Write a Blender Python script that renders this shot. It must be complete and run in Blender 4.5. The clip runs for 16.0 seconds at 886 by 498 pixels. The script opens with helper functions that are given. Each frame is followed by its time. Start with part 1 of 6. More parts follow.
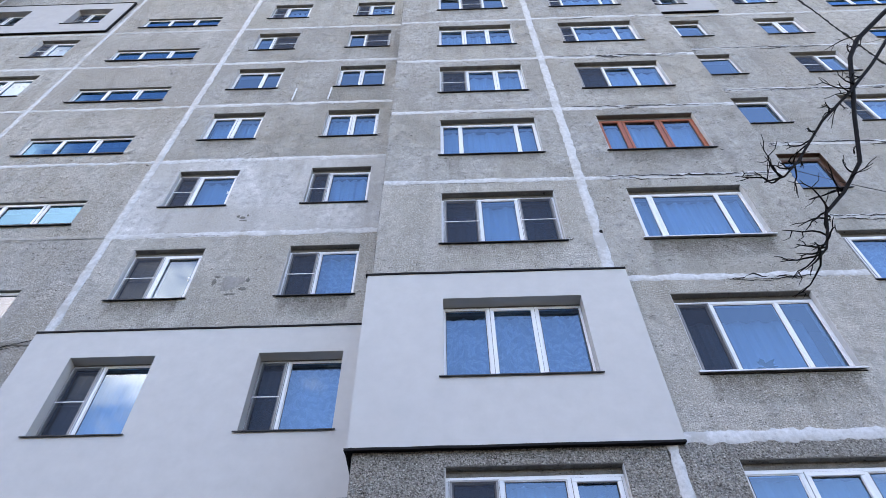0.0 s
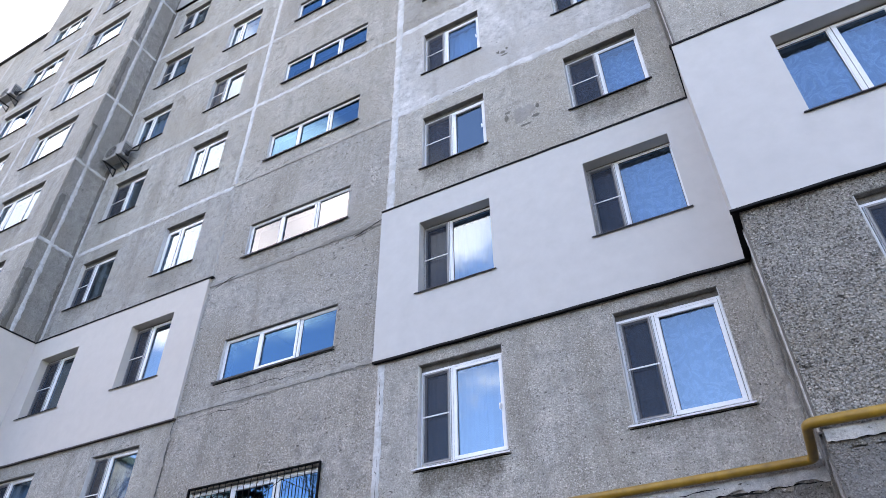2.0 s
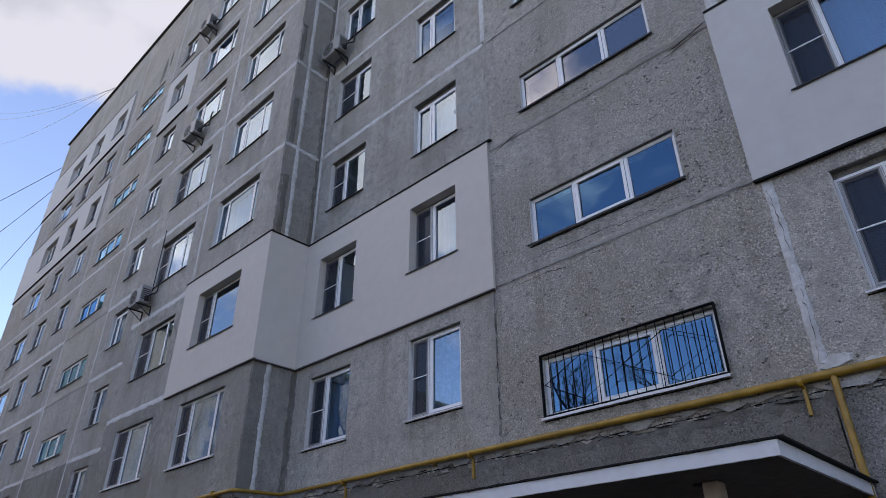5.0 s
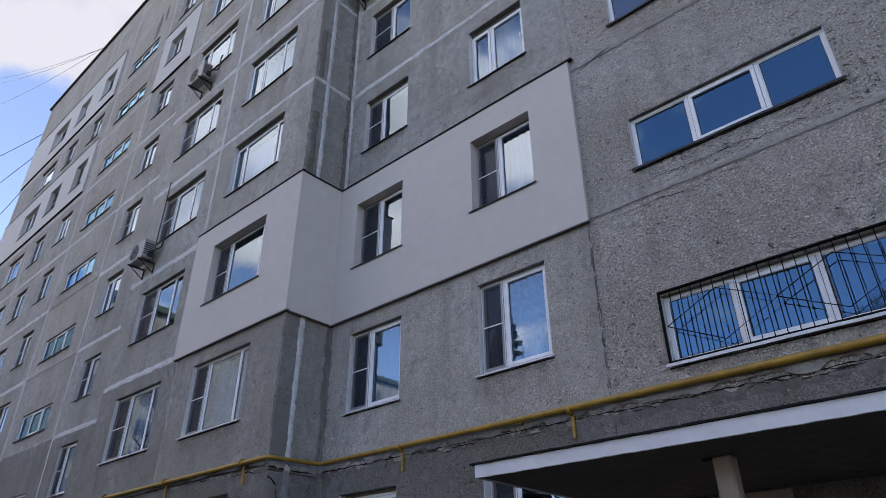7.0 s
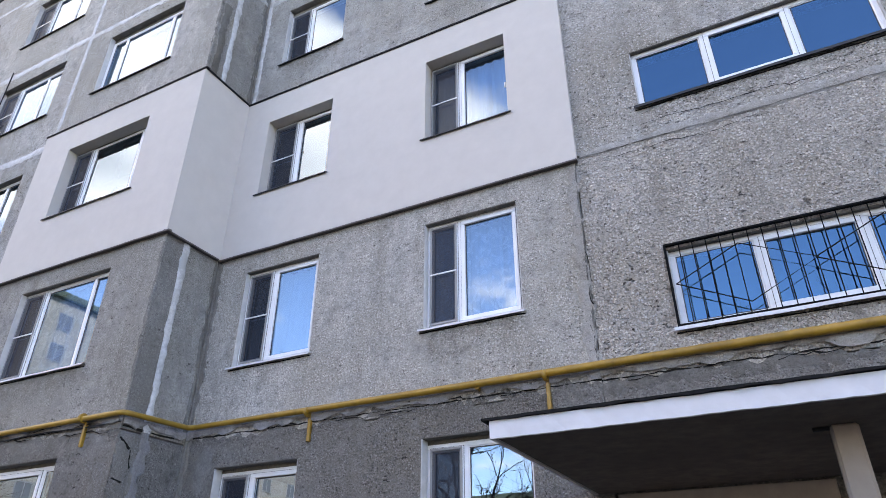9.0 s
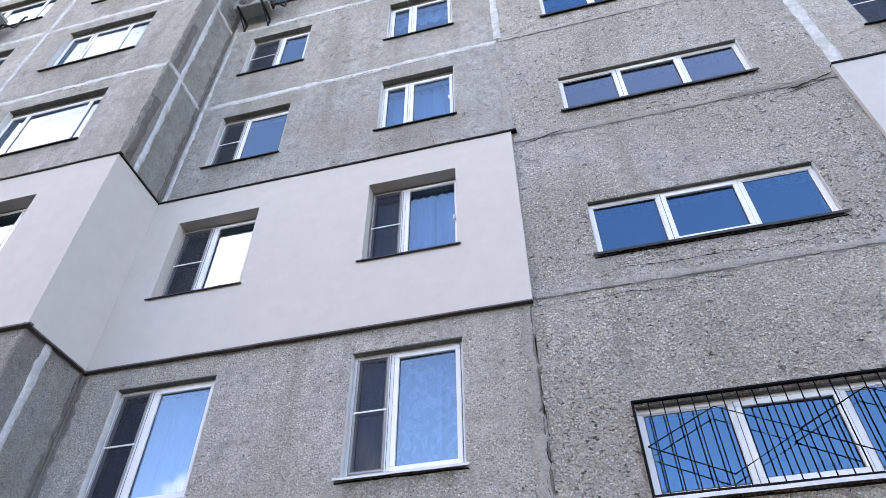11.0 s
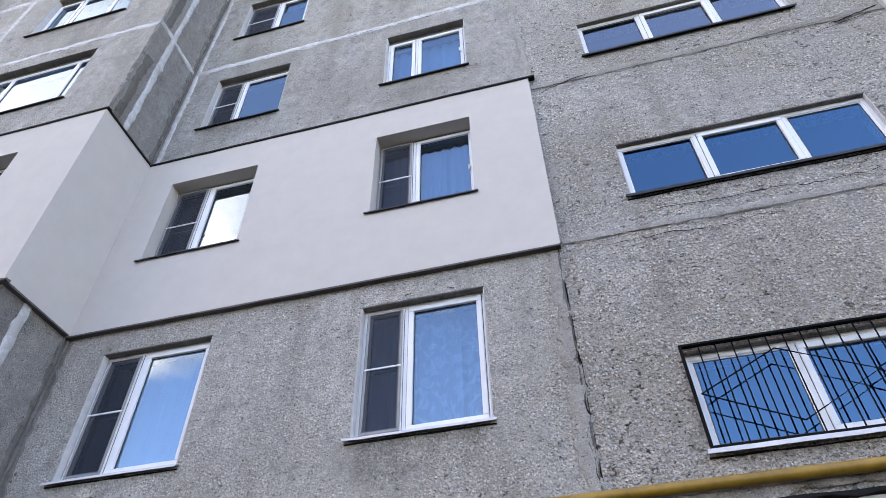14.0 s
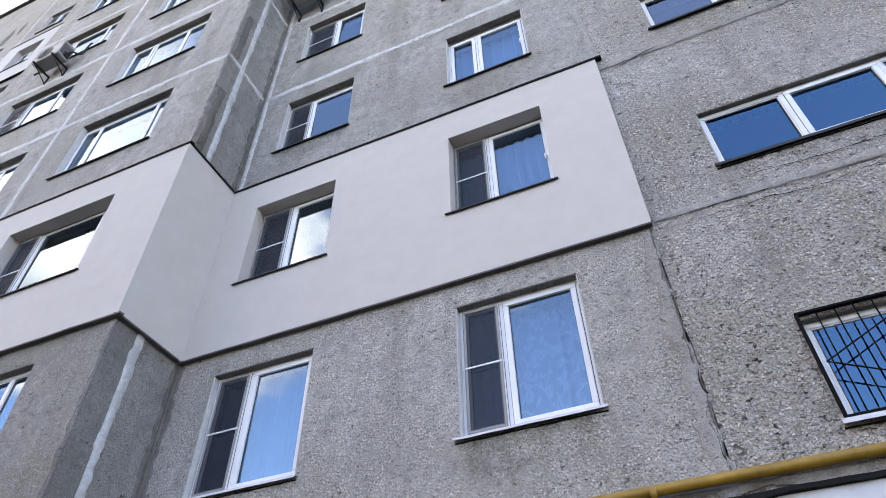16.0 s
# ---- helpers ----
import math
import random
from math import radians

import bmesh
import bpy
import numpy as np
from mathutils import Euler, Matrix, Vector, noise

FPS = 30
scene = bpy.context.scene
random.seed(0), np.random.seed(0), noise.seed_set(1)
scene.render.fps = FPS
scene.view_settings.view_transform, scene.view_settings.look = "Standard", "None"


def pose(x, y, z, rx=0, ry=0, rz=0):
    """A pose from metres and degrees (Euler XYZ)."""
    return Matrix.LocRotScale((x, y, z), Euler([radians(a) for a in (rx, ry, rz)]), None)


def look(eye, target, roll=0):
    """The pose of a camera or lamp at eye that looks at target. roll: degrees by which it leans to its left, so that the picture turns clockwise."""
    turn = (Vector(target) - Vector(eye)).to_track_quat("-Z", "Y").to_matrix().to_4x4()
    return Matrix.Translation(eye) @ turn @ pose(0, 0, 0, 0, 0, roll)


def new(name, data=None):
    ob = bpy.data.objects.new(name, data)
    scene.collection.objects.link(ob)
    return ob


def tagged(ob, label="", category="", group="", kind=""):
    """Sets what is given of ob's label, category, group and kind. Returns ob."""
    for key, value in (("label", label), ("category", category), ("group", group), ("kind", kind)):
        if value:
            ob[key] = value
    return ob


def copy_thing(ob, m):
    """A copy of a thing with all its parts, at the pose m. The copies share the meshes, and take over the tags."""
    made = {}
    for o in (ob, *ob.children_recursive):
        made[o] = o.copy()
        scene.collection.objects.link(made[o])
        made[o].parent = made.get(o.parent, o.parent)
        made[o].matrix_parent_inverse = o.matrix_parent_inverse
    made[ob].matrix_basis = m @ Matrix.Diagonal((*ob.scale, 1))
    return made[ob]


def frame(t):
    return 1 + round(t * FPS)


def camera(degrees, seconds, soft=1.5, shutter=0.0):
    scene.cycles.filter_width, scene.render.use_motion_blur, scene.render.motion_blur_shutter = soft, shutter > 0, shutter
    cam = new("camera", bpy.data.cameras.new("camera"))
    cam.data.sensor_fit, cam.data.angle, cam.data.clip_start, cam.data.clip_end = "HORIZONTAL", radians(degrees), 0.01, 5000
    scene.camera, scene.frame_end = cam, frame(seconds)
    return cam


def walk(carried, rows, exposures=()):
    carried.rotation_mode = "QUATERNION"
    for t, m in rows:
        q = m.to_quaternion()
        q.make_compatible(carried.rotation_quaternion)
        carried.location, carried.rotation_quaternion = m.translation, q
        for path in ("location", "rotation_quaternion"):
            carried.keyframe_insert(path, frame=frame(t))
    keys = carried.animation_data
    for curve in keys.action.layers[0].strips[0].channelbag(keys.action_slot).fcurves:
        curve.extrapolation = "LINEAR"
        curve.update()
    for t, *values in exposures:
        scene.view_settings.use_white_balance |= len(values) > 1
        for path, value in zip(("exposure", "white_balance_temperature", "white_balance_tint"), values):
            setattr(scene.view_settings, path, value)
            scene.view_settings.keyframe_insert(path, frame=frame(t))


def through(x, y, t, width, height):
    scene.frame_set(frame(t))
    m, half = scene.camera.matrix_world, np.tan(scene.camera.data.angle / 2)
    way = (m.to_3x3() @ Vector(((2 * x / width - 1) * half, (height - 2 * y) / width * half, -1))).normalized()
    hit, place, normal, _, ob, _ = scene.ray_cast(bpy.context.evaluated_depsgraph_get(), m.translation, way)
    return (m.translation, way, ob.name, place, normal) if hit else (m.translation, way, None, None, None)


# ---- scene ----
cam = camera(68.2, 16.0, soft=0.7)
PATH = [
    (0, (0.267, 0.321, 1.891), (0.247, 1.563, 3.458), -0.9),
    (0.5, (-0.032, 0.341, 1.838), (-0.031, 1.564, 3.42), -1.3),
    (1, (-0.329, 0.36, 1.737), (-0.341, 1.632, 3.28), -1.3),
    (1.2, (-0.553, 0.335, 1.709), (-0.599, 1.692, 3.178), -1.7),
    (1.5, (-0.84, 0.317, 1.636), (-1.124, 1.776, 2.974), -1.5),
    (1.7, (-0.98, 0.30, 1.59), (-1.503, 1.764, 2.85), -1.4),
    (2, (-1.225, 0.354, 1.563), (-1.97, 1.747, 2.79), -0.6),
    (2.2, (-1.435, 0.325, 1.53), (-2.242, 1.738, 2.693), -0.8),
    (2.5, (-1.75, 0.342, 1.518), (-2.664, 1.79, 2.552), -0.6),
    (3, (-2.281, 0.439, 1.558), (-3.265, 1.848, 2.58), -0.4),
    (3.5, (-2.791, 0.489, 1.584), (-3.829, 1.872, 2.588), -0.3),
    (4, (-3.419, 0.418, 1.609), (-4.517, 1.759, 2.608), -0.4),
    (4.5, (-4.042, 0.307, 1.593), (-5.243, 1.552, 2.597), -0.3),
    (7, (-7.029, 0.652, 1.513), (-8.184, 1.952, 2.502), -0.3),
    (7.5, (-7.657, 0.809, 1.536), (-8.785, 2.134, 2.522), -0.3),
    (8, (-8.195, 1.051, 1.535), (-9.237, 2.446, 2.518), -0.1),
    (8.5, (-8.764, 1.322, 1.601), (-9.679, 2.806, 2.582), -0.1),
    (9, (-9.239, 1.545, 1.641), (-10.03, 3.097, 2.624), -0.0),
    (9.5, (-9.642, 1.893, 1.764), (-10.264, 3.498, 2.782), -0.1),
    (9.7, (-9.775, 1.965, 1.812), (-10.293, 3.532, 2.941), 0.0),
    (10, (-9.947, 2.03, 1.851), (-10.303, 3.487, 3.174), -0.3),
    (12.5, (-10.407, 2.691, 1.783), (-10.763, 4.075, 3.183), -1.0),
    (13, (-10.485, 2.962, 1.754), (-10.841, 4.352, 3.147), -1.1),
    (13.5, (-10.564, 3.05, 1.834), (-10.911, 4.439, 3.231), -1.2),
    (14, (-10.659, 3.054, 1.855), (-11.006, 4.444, 3.251), -1.1),
    (14.5, (-10.738, 3.069, 1.855), (-11.103, 4.454, 3.251), -1.2),
    (15, (-10.775, 3.094, 1.861), (-11.194, 4.462, 3.259), -1.1),
    (15.5, (-10.791, 3.071, 1.855), (-11.271, 4.415, 3.257), -1.0),
    (16, (-10.842, 3.044, 1.833), (-11.389, 4.362, 3.235), -1.2),
]
EXPOSURES = [(0, 2.58, 7240, 22), (1.5, 2.68, 7360, 22), (2.0, 2.74, 7520, 23), (2.5, 2.64, 7540, 23), (3.0, 2.68, 7570, 23.5), (3.6, 2.39, 7570, 24.5), (4.2, 1.90, 7440, 24.5), (4.7, 1.57, 7340, 24.5),
             (6.8, 1.63, 7340, 24), (7.5, 1.91, 7390, 24), (8.0, 2.31, 7520, 24), (8.5, 2.63, 7620, 24), (9.2, 2.84, 7720, 23.5), (10.0, 2.95, 7820, 23),
             (12.5, 2.87, 7920, 23), (16.0, 2.77, 7880, 23)]
walk(cam, [(t, look(eye, target, roll)) for t, eye, target, roll in PATH], EXPOSURES)

# ---------------------------------------------------------------- light
world = bpy.data.worlds.new("world")
scene.world = world
world.use_nodes = True
SUN_EL, SUN_ROT = 38.0, 42.0      # the sun stands behind the block; the facade is in open shade


def build_world():
    nt = world.node_tree
    N, L = nt.nodes, nt.links
    N.clear()
    out, bg = N.new("ShaderNodeOutputWorld"), N.new("ShaderNodeBackground")
    sky = N.new("ShaderNodeTexSky")
    sky.sky_type, sky.sun_disc = "NISHITA", False
    sky.sun_elevation, sky.sun_rotation = radians(SUN_EL), radians(SUN_ROT)
    sky.air_density, sky.dust_density, sky.ozone_density = 1.0, 0.3, 3.5
    tc = N.new("ShaderNodeTexCoord")
    sep = N.new("ShaderNodeSeparateXYZ")
    L.new(tc.outputs["Generated"], sep.inputs[0])
    # clouds lie on a flat layer high above
    zz = N.new("ShaderNodeMath"); zz.operation = "MAXIMUM"; zz.inputs[1].default_value = 0.0
    L.new(sep.outputs[2], zz.inputs[0])
    za = N.new("ShaderNodeMath"); za.operation = "ADD"; za.inputs[1].default_value = 0.22
    L.new(zz.outputs[0], za.inputs[0])
    xd = N.new("ShaderNodeMath"); xd.operation = "DIVIDE"
    yd = N.new("ShaderNodeMath"); yd.operation = "DIVIDE"
    L.new(sep.outputs[0], xd.inputs[0]); L.new(za.outputs[0], xd.inputs[1])
    L.new(sep.outputs[1], yd.inputs[0]); L.new(za.outputs[0], yd.inputs[1])
    com = N.new("ShaderNodeCombineXYZ")
    L.new(xd.outputs[0], com.inputs[0]); L.new(yd.outputs[0], com.inputs[1])
    big = N.new("ShaderNodeTexNoise"); big.inputs["Scale"].default_value = 0.9
    big.inputs["Detail"].default_value = 8; big.inputs["Roughness"].default_value = 0.58
    big.inputs["Distortion"].default_value = 0.25
    off = N.new("ShaderNodeVectorMath"); off.operation = "ADD"; off.inputs[1].default_value = CLOUD_SHIFT
    L.new(com.outputs[0], off.inputs[0]); L.new(off.outputs[0], big.inputs["Vector"])
    # one large cumulus bank over the yard, and broken cloud over the far end of the block
    def bank(centre, size):
        d = N.new("ShaderNodeVectorMath"); d.operation = "DISTANCE"; d.inputs[1].default_value = (*centre, 0)
        L.new(com.outputs[0], d.inputs[0])
        m = N.new("ShaderNodeMapRange"); m.inputs[1].default_value = size * 0.45; m.inputs[2].default_value = size
        m.inputs[3].default_value = 0.24; m.inputs[4].default_value = 0.0
        L.new(d.outputs["Value"], m.inputs[0])
        return m.outputs[0]
    puff = N.new("ShaderNodeTexNoise"); puff.inputs["Scale"].default_value = 4.5
    puff.inputs["Detail"].default_value = 8; puff.inputs["Roughness"].default_value = 0.6
    L.new(off.outputs[0], puff.inputs["Vector"])
    pf = N.new("ShaderNodeMath"); pf.operation = "MULTIPLY_ADD"; pf.inputs[1].default_value = 0.48; pf.inputs[2].default_value = -0.24
    L.new(puff.outputs[0], pf.inputs[0])
    pa = N.new("ShaderNodeMath"); pa.operation = "ADD"
    L.new(big.outputs[0], pa.inputs[0]); L.new(pf.outputs[0], pa.inputs[1])
    acc = pa.outputs[0]
    for c, s in BANKS:
        a = N.new("ShaderNodeMath"); a.operation = "ADD"
        L.new(acc, a.inputs[0]); L.new(bank(c, s), a.inputs[1])
        acc = a.outputs[0]
    for c, s in GAPS:
        a = N.new("ShaderNodeMath"); a.operation = "SUBTRACT"
        L.new(acc, a.inputs[0]); L.new(bank(c, s), a.inputs[1])
        acc = a.outputs[0]
    ramp = N.new("ShaderNodeMapRange"); ramp.interpolation_type = "SMOOTHSTEP"
    ramp.inputs[1].default_value, ramp.inputs[2].default_value = 0.56, 0.72
    L.new(acc, ramp.inputs[0])
    grey = N.new("ShaderNodeTexNoise"); grey.inputs["Scale"].default_value = 2.5; grey.inputs["Detail"].default_value = 5
    L.new(com.outputs[0], grey.inputs["Vector"])
    # clouds on the sun's side of the block show their shaded, thinner flank
    flank = N.new("ShaderNodeCombineXYZ")
    for k, low in enumerate((0.250, 0.292, 0.335)):
        fm = N.new("ShaderNodeMapRange"); fm.interpolation_type = "SMOOTHSTEP"
        fm.inputs[1].default_value, fm.inputs[2].default_value = -0.30, 0.04
        fm.inputs[3].default_value, fm.inputs[4].default_value = 1.0, low
        L.new(yd.outputs[0], fm.inputs[0]); L.new(fm.outputs[0], flank.inputs[k])
    cr = N.new("ShaderNodeValToRGB")
    cr.color_ramp.elements[0].position, cr.color_ramp.elements[0].color = 0.36, (2.9, 3.15, 3.5, 1)
    cr.color_ramp.elements[1].position, cr.color_ramp.elements[1].color = 0.58, (7.0, 7.0, 7.1, 1)
    L.new(grey.outputs[0], cr.inputs[0])
    mix = N.new("ShaderNodeMix"); mix.data_type = "RGBA"
    L.new(ramp.outputs[0], mix.inputs[0]); L.new(sky.outputs[0], mix.inputs[6])
    dim = N.new("ShaderNodeVectorMath"); dim.operation = "MULTIPLY"
    L.new(cr.outputs[0], dim.inputs[0]); L.new(flank.outputs[0], dim.inputs[1]); L.new(dim.outputs[0], mix.inputs[7])
    L.new(mix.outputs[2], bg.inputs[0])
    bg.inputs[1].default_value = SKY_STRENGTH
    L.new(bg.outputs[0], out.inputs[0])


SKY_STRENGTH = 0.13
CLOUD_SHIFT = (3.1, 7.4, 0.0)
GAPS = [((0.30, -0.72), 0.55), ((-0.27, -0.45), 0.30), ((-1.16, 0.22), 0.26)]
BANKS = [((-0.58, -0.20), 0.26), ((-0.90, -0.40), 0.36), ((-0.57, -0.67), 0.34), ((-0.86, -0.62), 0.36), ((-1.22, -0.52), 0.42), ((-0.72, 0.16), 0.42), ((0.5, 1.2), 1.2)]
build_world()

sun = new("sun", bpy.data.lights.new("sun", "SUN"))
sun.data.energy, sun.data.angle, sun.data.color = 3.0, radians(0.5), (1.0, 0.95, 0.88)
_a, _e = radians(SUN_ROT), radians(SUN_EL)
sun.matrix_basis = look((0, 0, 40), Vector((0, 0, 40)) - Vector((math.sin(_a) * math.cos(_e), math.cos(_a) * math.cos(_e), math.sin(_e))))


# ---------------------------------------------------------------- materials
def material(name, rough=0.7, metal=0.0):
    m = bpy.data.materials.new(name)
    m.use_nodes = True
    b = m.node_tree.nodes["Principled BSDF"]
    b.inputs["Roughness"].default_value, b.inputs["Metallic"].default_value = rough, metal
    return m, m.node_tree.nodes, m.node_tree.links, b


def place(N, L, scale=(1, 1, 1)):
    g = N.new("ShaderNodeNewGeometry")
    mp = N.new("ShaderNodeMapping")
    mp.inputs["Scale"].default_value = scale
    L.new(g.outputs["Position"], mp.inputs[0])
    return mp.outputs[0]


def noise_tex(N, L, vec, scale, detail=4, rough=0.55):
    n = N.new("ShaderNodeTexNoise")
    n.inputs["Scale"].default_value, n.inputs["Detail"].default_value, n.inputs["Roughness"].default_value = scale, detail, rough
    L.new(vec, n.inputs["Vector"])
    return n.outputs[0]


def ramp(N, L, fac, stops):
    r = N.new("ShaderNodeValToRGB")
    e = r.color_ramp.elements
    while len(e) < len(stops):
        e.new(0.5)
    for el, (p, c) in zip(e, stops):
        el.position, el.color = p, (*c, 1) if len(c) == 3 else c
    L.new(fac, r.inputs[0])
    return r.outputs[0]


def blend(N, L, fac, a, b, mode="MIX"):
    m = N.new("ShaderNodeMix")
    m.data_type, m.blend_type = "RGBA", mode
    for sock, v in ((m.inputs[0], fac), (m.inputs[6], a), (m.inputs[7], b)):
        if isinstance(v, bpy.types.NodeSocket):
            L.new(v, sock)
        else:
            sock.default_value = v if isinstance(v, (int, float)) else (*v, 1)
    return m.outputs[2]


def span(N, L, v, a, b, c=0.0, d=1.0):
    m = N.new("ShaderNodeMapRange")
    m.inputs[1].default_value, m.inputs[2].default_value, m.inputs[3].default_value, m.inputs[4].default_value = a, b, c, d
    L.new(v, m.inputs[0])
    return m.outputs[0]


def sums(N, L, a, b, op="ADD"):
    m = N.new("ShaderNodeMath")
    m.operation = op
    for s, v in zip(m.inputs, (a, b)):
        if isinstance(v, bpy.types.NodeSocket):
            L.new(v, s)
        else:
            s.default_value = v
    return m.outputs[0]


def bump(N, L, height, strength, dist, bsdf):
    b = N.new("ShaderNodeBump")
    b.inputs["Strength"].default_value, b.inputs["Distance"].default_value = strength, dist
    L.new(height, b.inputs["Height"])
    L.new(b.outputs[0], bsdf.inputs["Normal"])


def concrete(name, tone, pebbles, dark=0.3, size=75.0, rough=1.0, pitted=1.0):
    """Cast panel: grey cement with washed-out gravel. pebbles: how much of it lies bare; dark: depth of the shade
    painted between the stones; pitted: share of pock marks.
    """
    m, N, L, b = material(name, 0.92)
    b.inputs["Specular IOR Level"].default_value = 0.25
    p = place(N, L)
    t = Vector(tone)
    warp = N.new("ShaderNodeVectorMath")
    warp.operation = "ADD"
    wn = N.new("ShaderNodeTexNoise")
    wn.inputs["Scale"].default_value = 30.0
    L.new(p, wn.inputs["Vector"])
    ws = N.new("ShaderNodeVectorMath")
    ws.operation, ws.inputs["Scale"].default_value = "SCALE", 0.014
    L.new(wn.outputs["Color"], ws.inputs[0]); L.new(p, warp.inputs[0]); L.new(ws.outputs[0], warp.inputs[1])
    stain = noise_tex(N, L, p, 0.6, 6, 0.62)
    streak = noise_tex(N, L, place(N, L, (2.6, 2.6, 0.32)), 1.0, 6, 0.62)
    mid = noise_tex(N, L, p, 6.0, 7, 0.74)
    fine = noise_tex(N, L, p, 85, 3, 0.7)
    base = ramp(N, L, mid, [(0.30, t * 0.50), (0.43, t * 0.90), (0.57, t * 1.10), (0.70, t * 1.42)])
    blotch = noise_tex(N, L, p, 2.4, 6, 0.7)
    base = blend(N, L, 0.8, base, ramp(N, L, blotch, [(0.32, (0.64, 0.635, 0.62)), (0.5, (1.0, 1.0, 1.0)), (0.68, (1.24, 1.24, 1.23))]), "MULTIPLY")
    base = blend(N, L, span(N, L, stain, 0.42, 0.62), base, (t.x * 0.84, t.y * 0.815, t.z * 0.77))
    base = blend(N, L, span(N, L, streak, 0.50, 0.70, 0, 0.70), base, (t.x * 0.66, t.y * 0.635, t.z * 0.59))
    base = blend(N, L, 0.40, base, ramp(N, L, fine, [(0.3, (0.5, 0.5, 0.5)), (0.7, (1.4, 1.4, 1.4))]), "MULTIPLY")
    speck = noise_tex(N, L, p, 30, 4, 0.8)
    base = blend(N, L, 0.25 + 0.36 * pebbles, base, ramp(N, L, speck, [(0.32, (0.42, 0.415, 0.40)), (0.46, (0.96, 0.96, 0.96)), (0.56, (1.08, 1.08, 1.08)), (0.68, (1.6, 1.6, 1.58))]), "MULTIPLY")
    rnd = N.new("ShaderNodeObjectInfo")
    base = blend(N, L, 0.9, base, ramp(N, L, rnd.outputs["Random"], [(0, (0.90, 0.90, 0.91)), (1, (1.06, 1.05, 1.03))]), "MULTIPLY")
    # drip marks below the sills: damp and mossy, ragged towards the foot
    at = N.new("ShaderNodeAttribute")
    at.attribute_name = "drip"
    rag = noise_tex(N, L, place(N, L, (4.0, 4.0, 2.6)), 1.6, 9, 0.82)
    drip = sums(N, L, at.outputs["Fac"], sums(N, L, sums(N, L, rag, 2.0, "MULTIPLY"), -0.95))
    drip = sums(N, L, span(N, L, drip, 0.22, 0.95), span(N, L, at.outputs["Fac"], 0.02, 0.22), "MULTIPLY")
    where = noise_tex(N, L, p, 2.4, 7, 0.76)
    coarse = sums(N, L, where, sums(N, L, drip, 0.30, "MULTIPLY"))
    bare = span(N, L, coarse, 0.66 - 0.40 * pebbles, 0.80 - 0.40 * pebbles)
    # gravel: pale and dark stones in the cement, self-shadow painted dark between them
    lump = noise_tex(N, L, warp.outputs[0], size * 0.8, 3, 0.6)
    v = N.new("ShaderNodeTexVoronoi")
    v.inputs["Scale"].default_value = size
    L.new(warp.outputs[0], v.inputs["Vector"])
    hue = N.new("ShaderNodeSeparateColor")
    L.new(v.outputs["Color"], hue.inputs[0])
    round_ = span(N, L, v.outputs["Distance"], 0.34, 0.50, 1.0, 0.0)
    stone = ramp(N, L, hue.outputs[0], [(0.0, t * 0.42), (0.22, t * 0.80), (0.45, t * 1.12), (0.75, t * 1.45), (1.0, t * 2.0)])
    grain = sums(N, L, sums(N, L, round_, bare, "MULTIPLY"), span(N, L, hue.outputs[1], 0.30, 0.45), "MULTIPLY")
    seam = sums(N, L, span(N, L, v.outputs["Distance"], 0.44, 0.62), span(N, L, lump, 0.45, 0.56, 1.0, 0.15), "MULTIPLY")
    gaps = sums(N, L, seam, bare, "MULTIPLY")
    col = blend(N, L, sums(N, L, grain, 0.42, "MULTIPLY"), base, stone)
    col = blend(N, L, sums(N, L, gaps, 0.06 + 0.6 * dark, "MULTIPLY"), col, (t.x * 0.24, t.y * 0.225, t.z * 0.20))
    # single washed stones: chalky ones and dark ones, of two sizes
    proud_ = 0.0
    for scale_, pale, black, seed_ in ((size * 0.70, 0.76, 0.13, 3.7), (size * 1.15, 0.74, 0.17, 9.1)):
        v2 = N.new("ShaderNodeTexVoronoi")
        v2.inputs["Scale"].default_value = scale_
        sh = N.new("ShaderNodeVectorMath")
        sh.operation, sh.inputs[1].default_value = "ADD", (seed_, seed_ * 0.7, seed_ * 1.3)
        L.new(warp.outputs[0], sh.inputs[0]); L.new(sh.outputs[0], v2.inputs["Vector"])
        h2 = N.new("ShaderNodeSeparateColor")
        L.new(v2.outputs["Color"], h2.inputs[0])
        disc = span(N, L, v2.outputs["Distance"], 0.22, 0.42, 1.0, 0.0)
        shown = sums(N, L, disc, span(N, L, coarse, 0.60 - 0.40 * pebbles, 0.78 - 0.40 * pebbles, 0.12, 1.0), "MULTIPLY")
        proud_ = sums(N, L, shown, proud_, "MAXIMUM")
        chalk = sums(N, L, shown, span(N, L, h2.outputs[0], pale - 0.02, pale + 0.02), "MULTIPLY")
        coal = sums(N, L, shown, span(N, L, h2.outputs[1], black + 0.02, black - 0.02), "MULTIPLY")
        col = blend(N, L, sums(N, L, chalk, 0.20 + 0.36 * pebbles, "MULTIPLY"), col, (min(0.8, t.x * 1.75), min(0.8, t.y * 1.75), min(0.8, t.z * 1.78)))
        col = blend(N, L, sums(N, L, coal, 0.34 + 0.5 * dark, "MULTIPLY"), col, (t.x * 0.22, t.y * 0.21, t.z * 0.20))
    # pock marks where stones fell out, in clusters and singly, their hollows painted shaded
    pit = noise_tex(N, L, place(N, L, (1.0, 1.0, 1.6)), 11, 5, 0.68)
    small = noise_tex(N, L, place(N, L, (1.0, 1.0, 1.3)), 34, 2, 0.5)
    spread = noise_tex(N, L, p, 0.9, 5, 0.7)
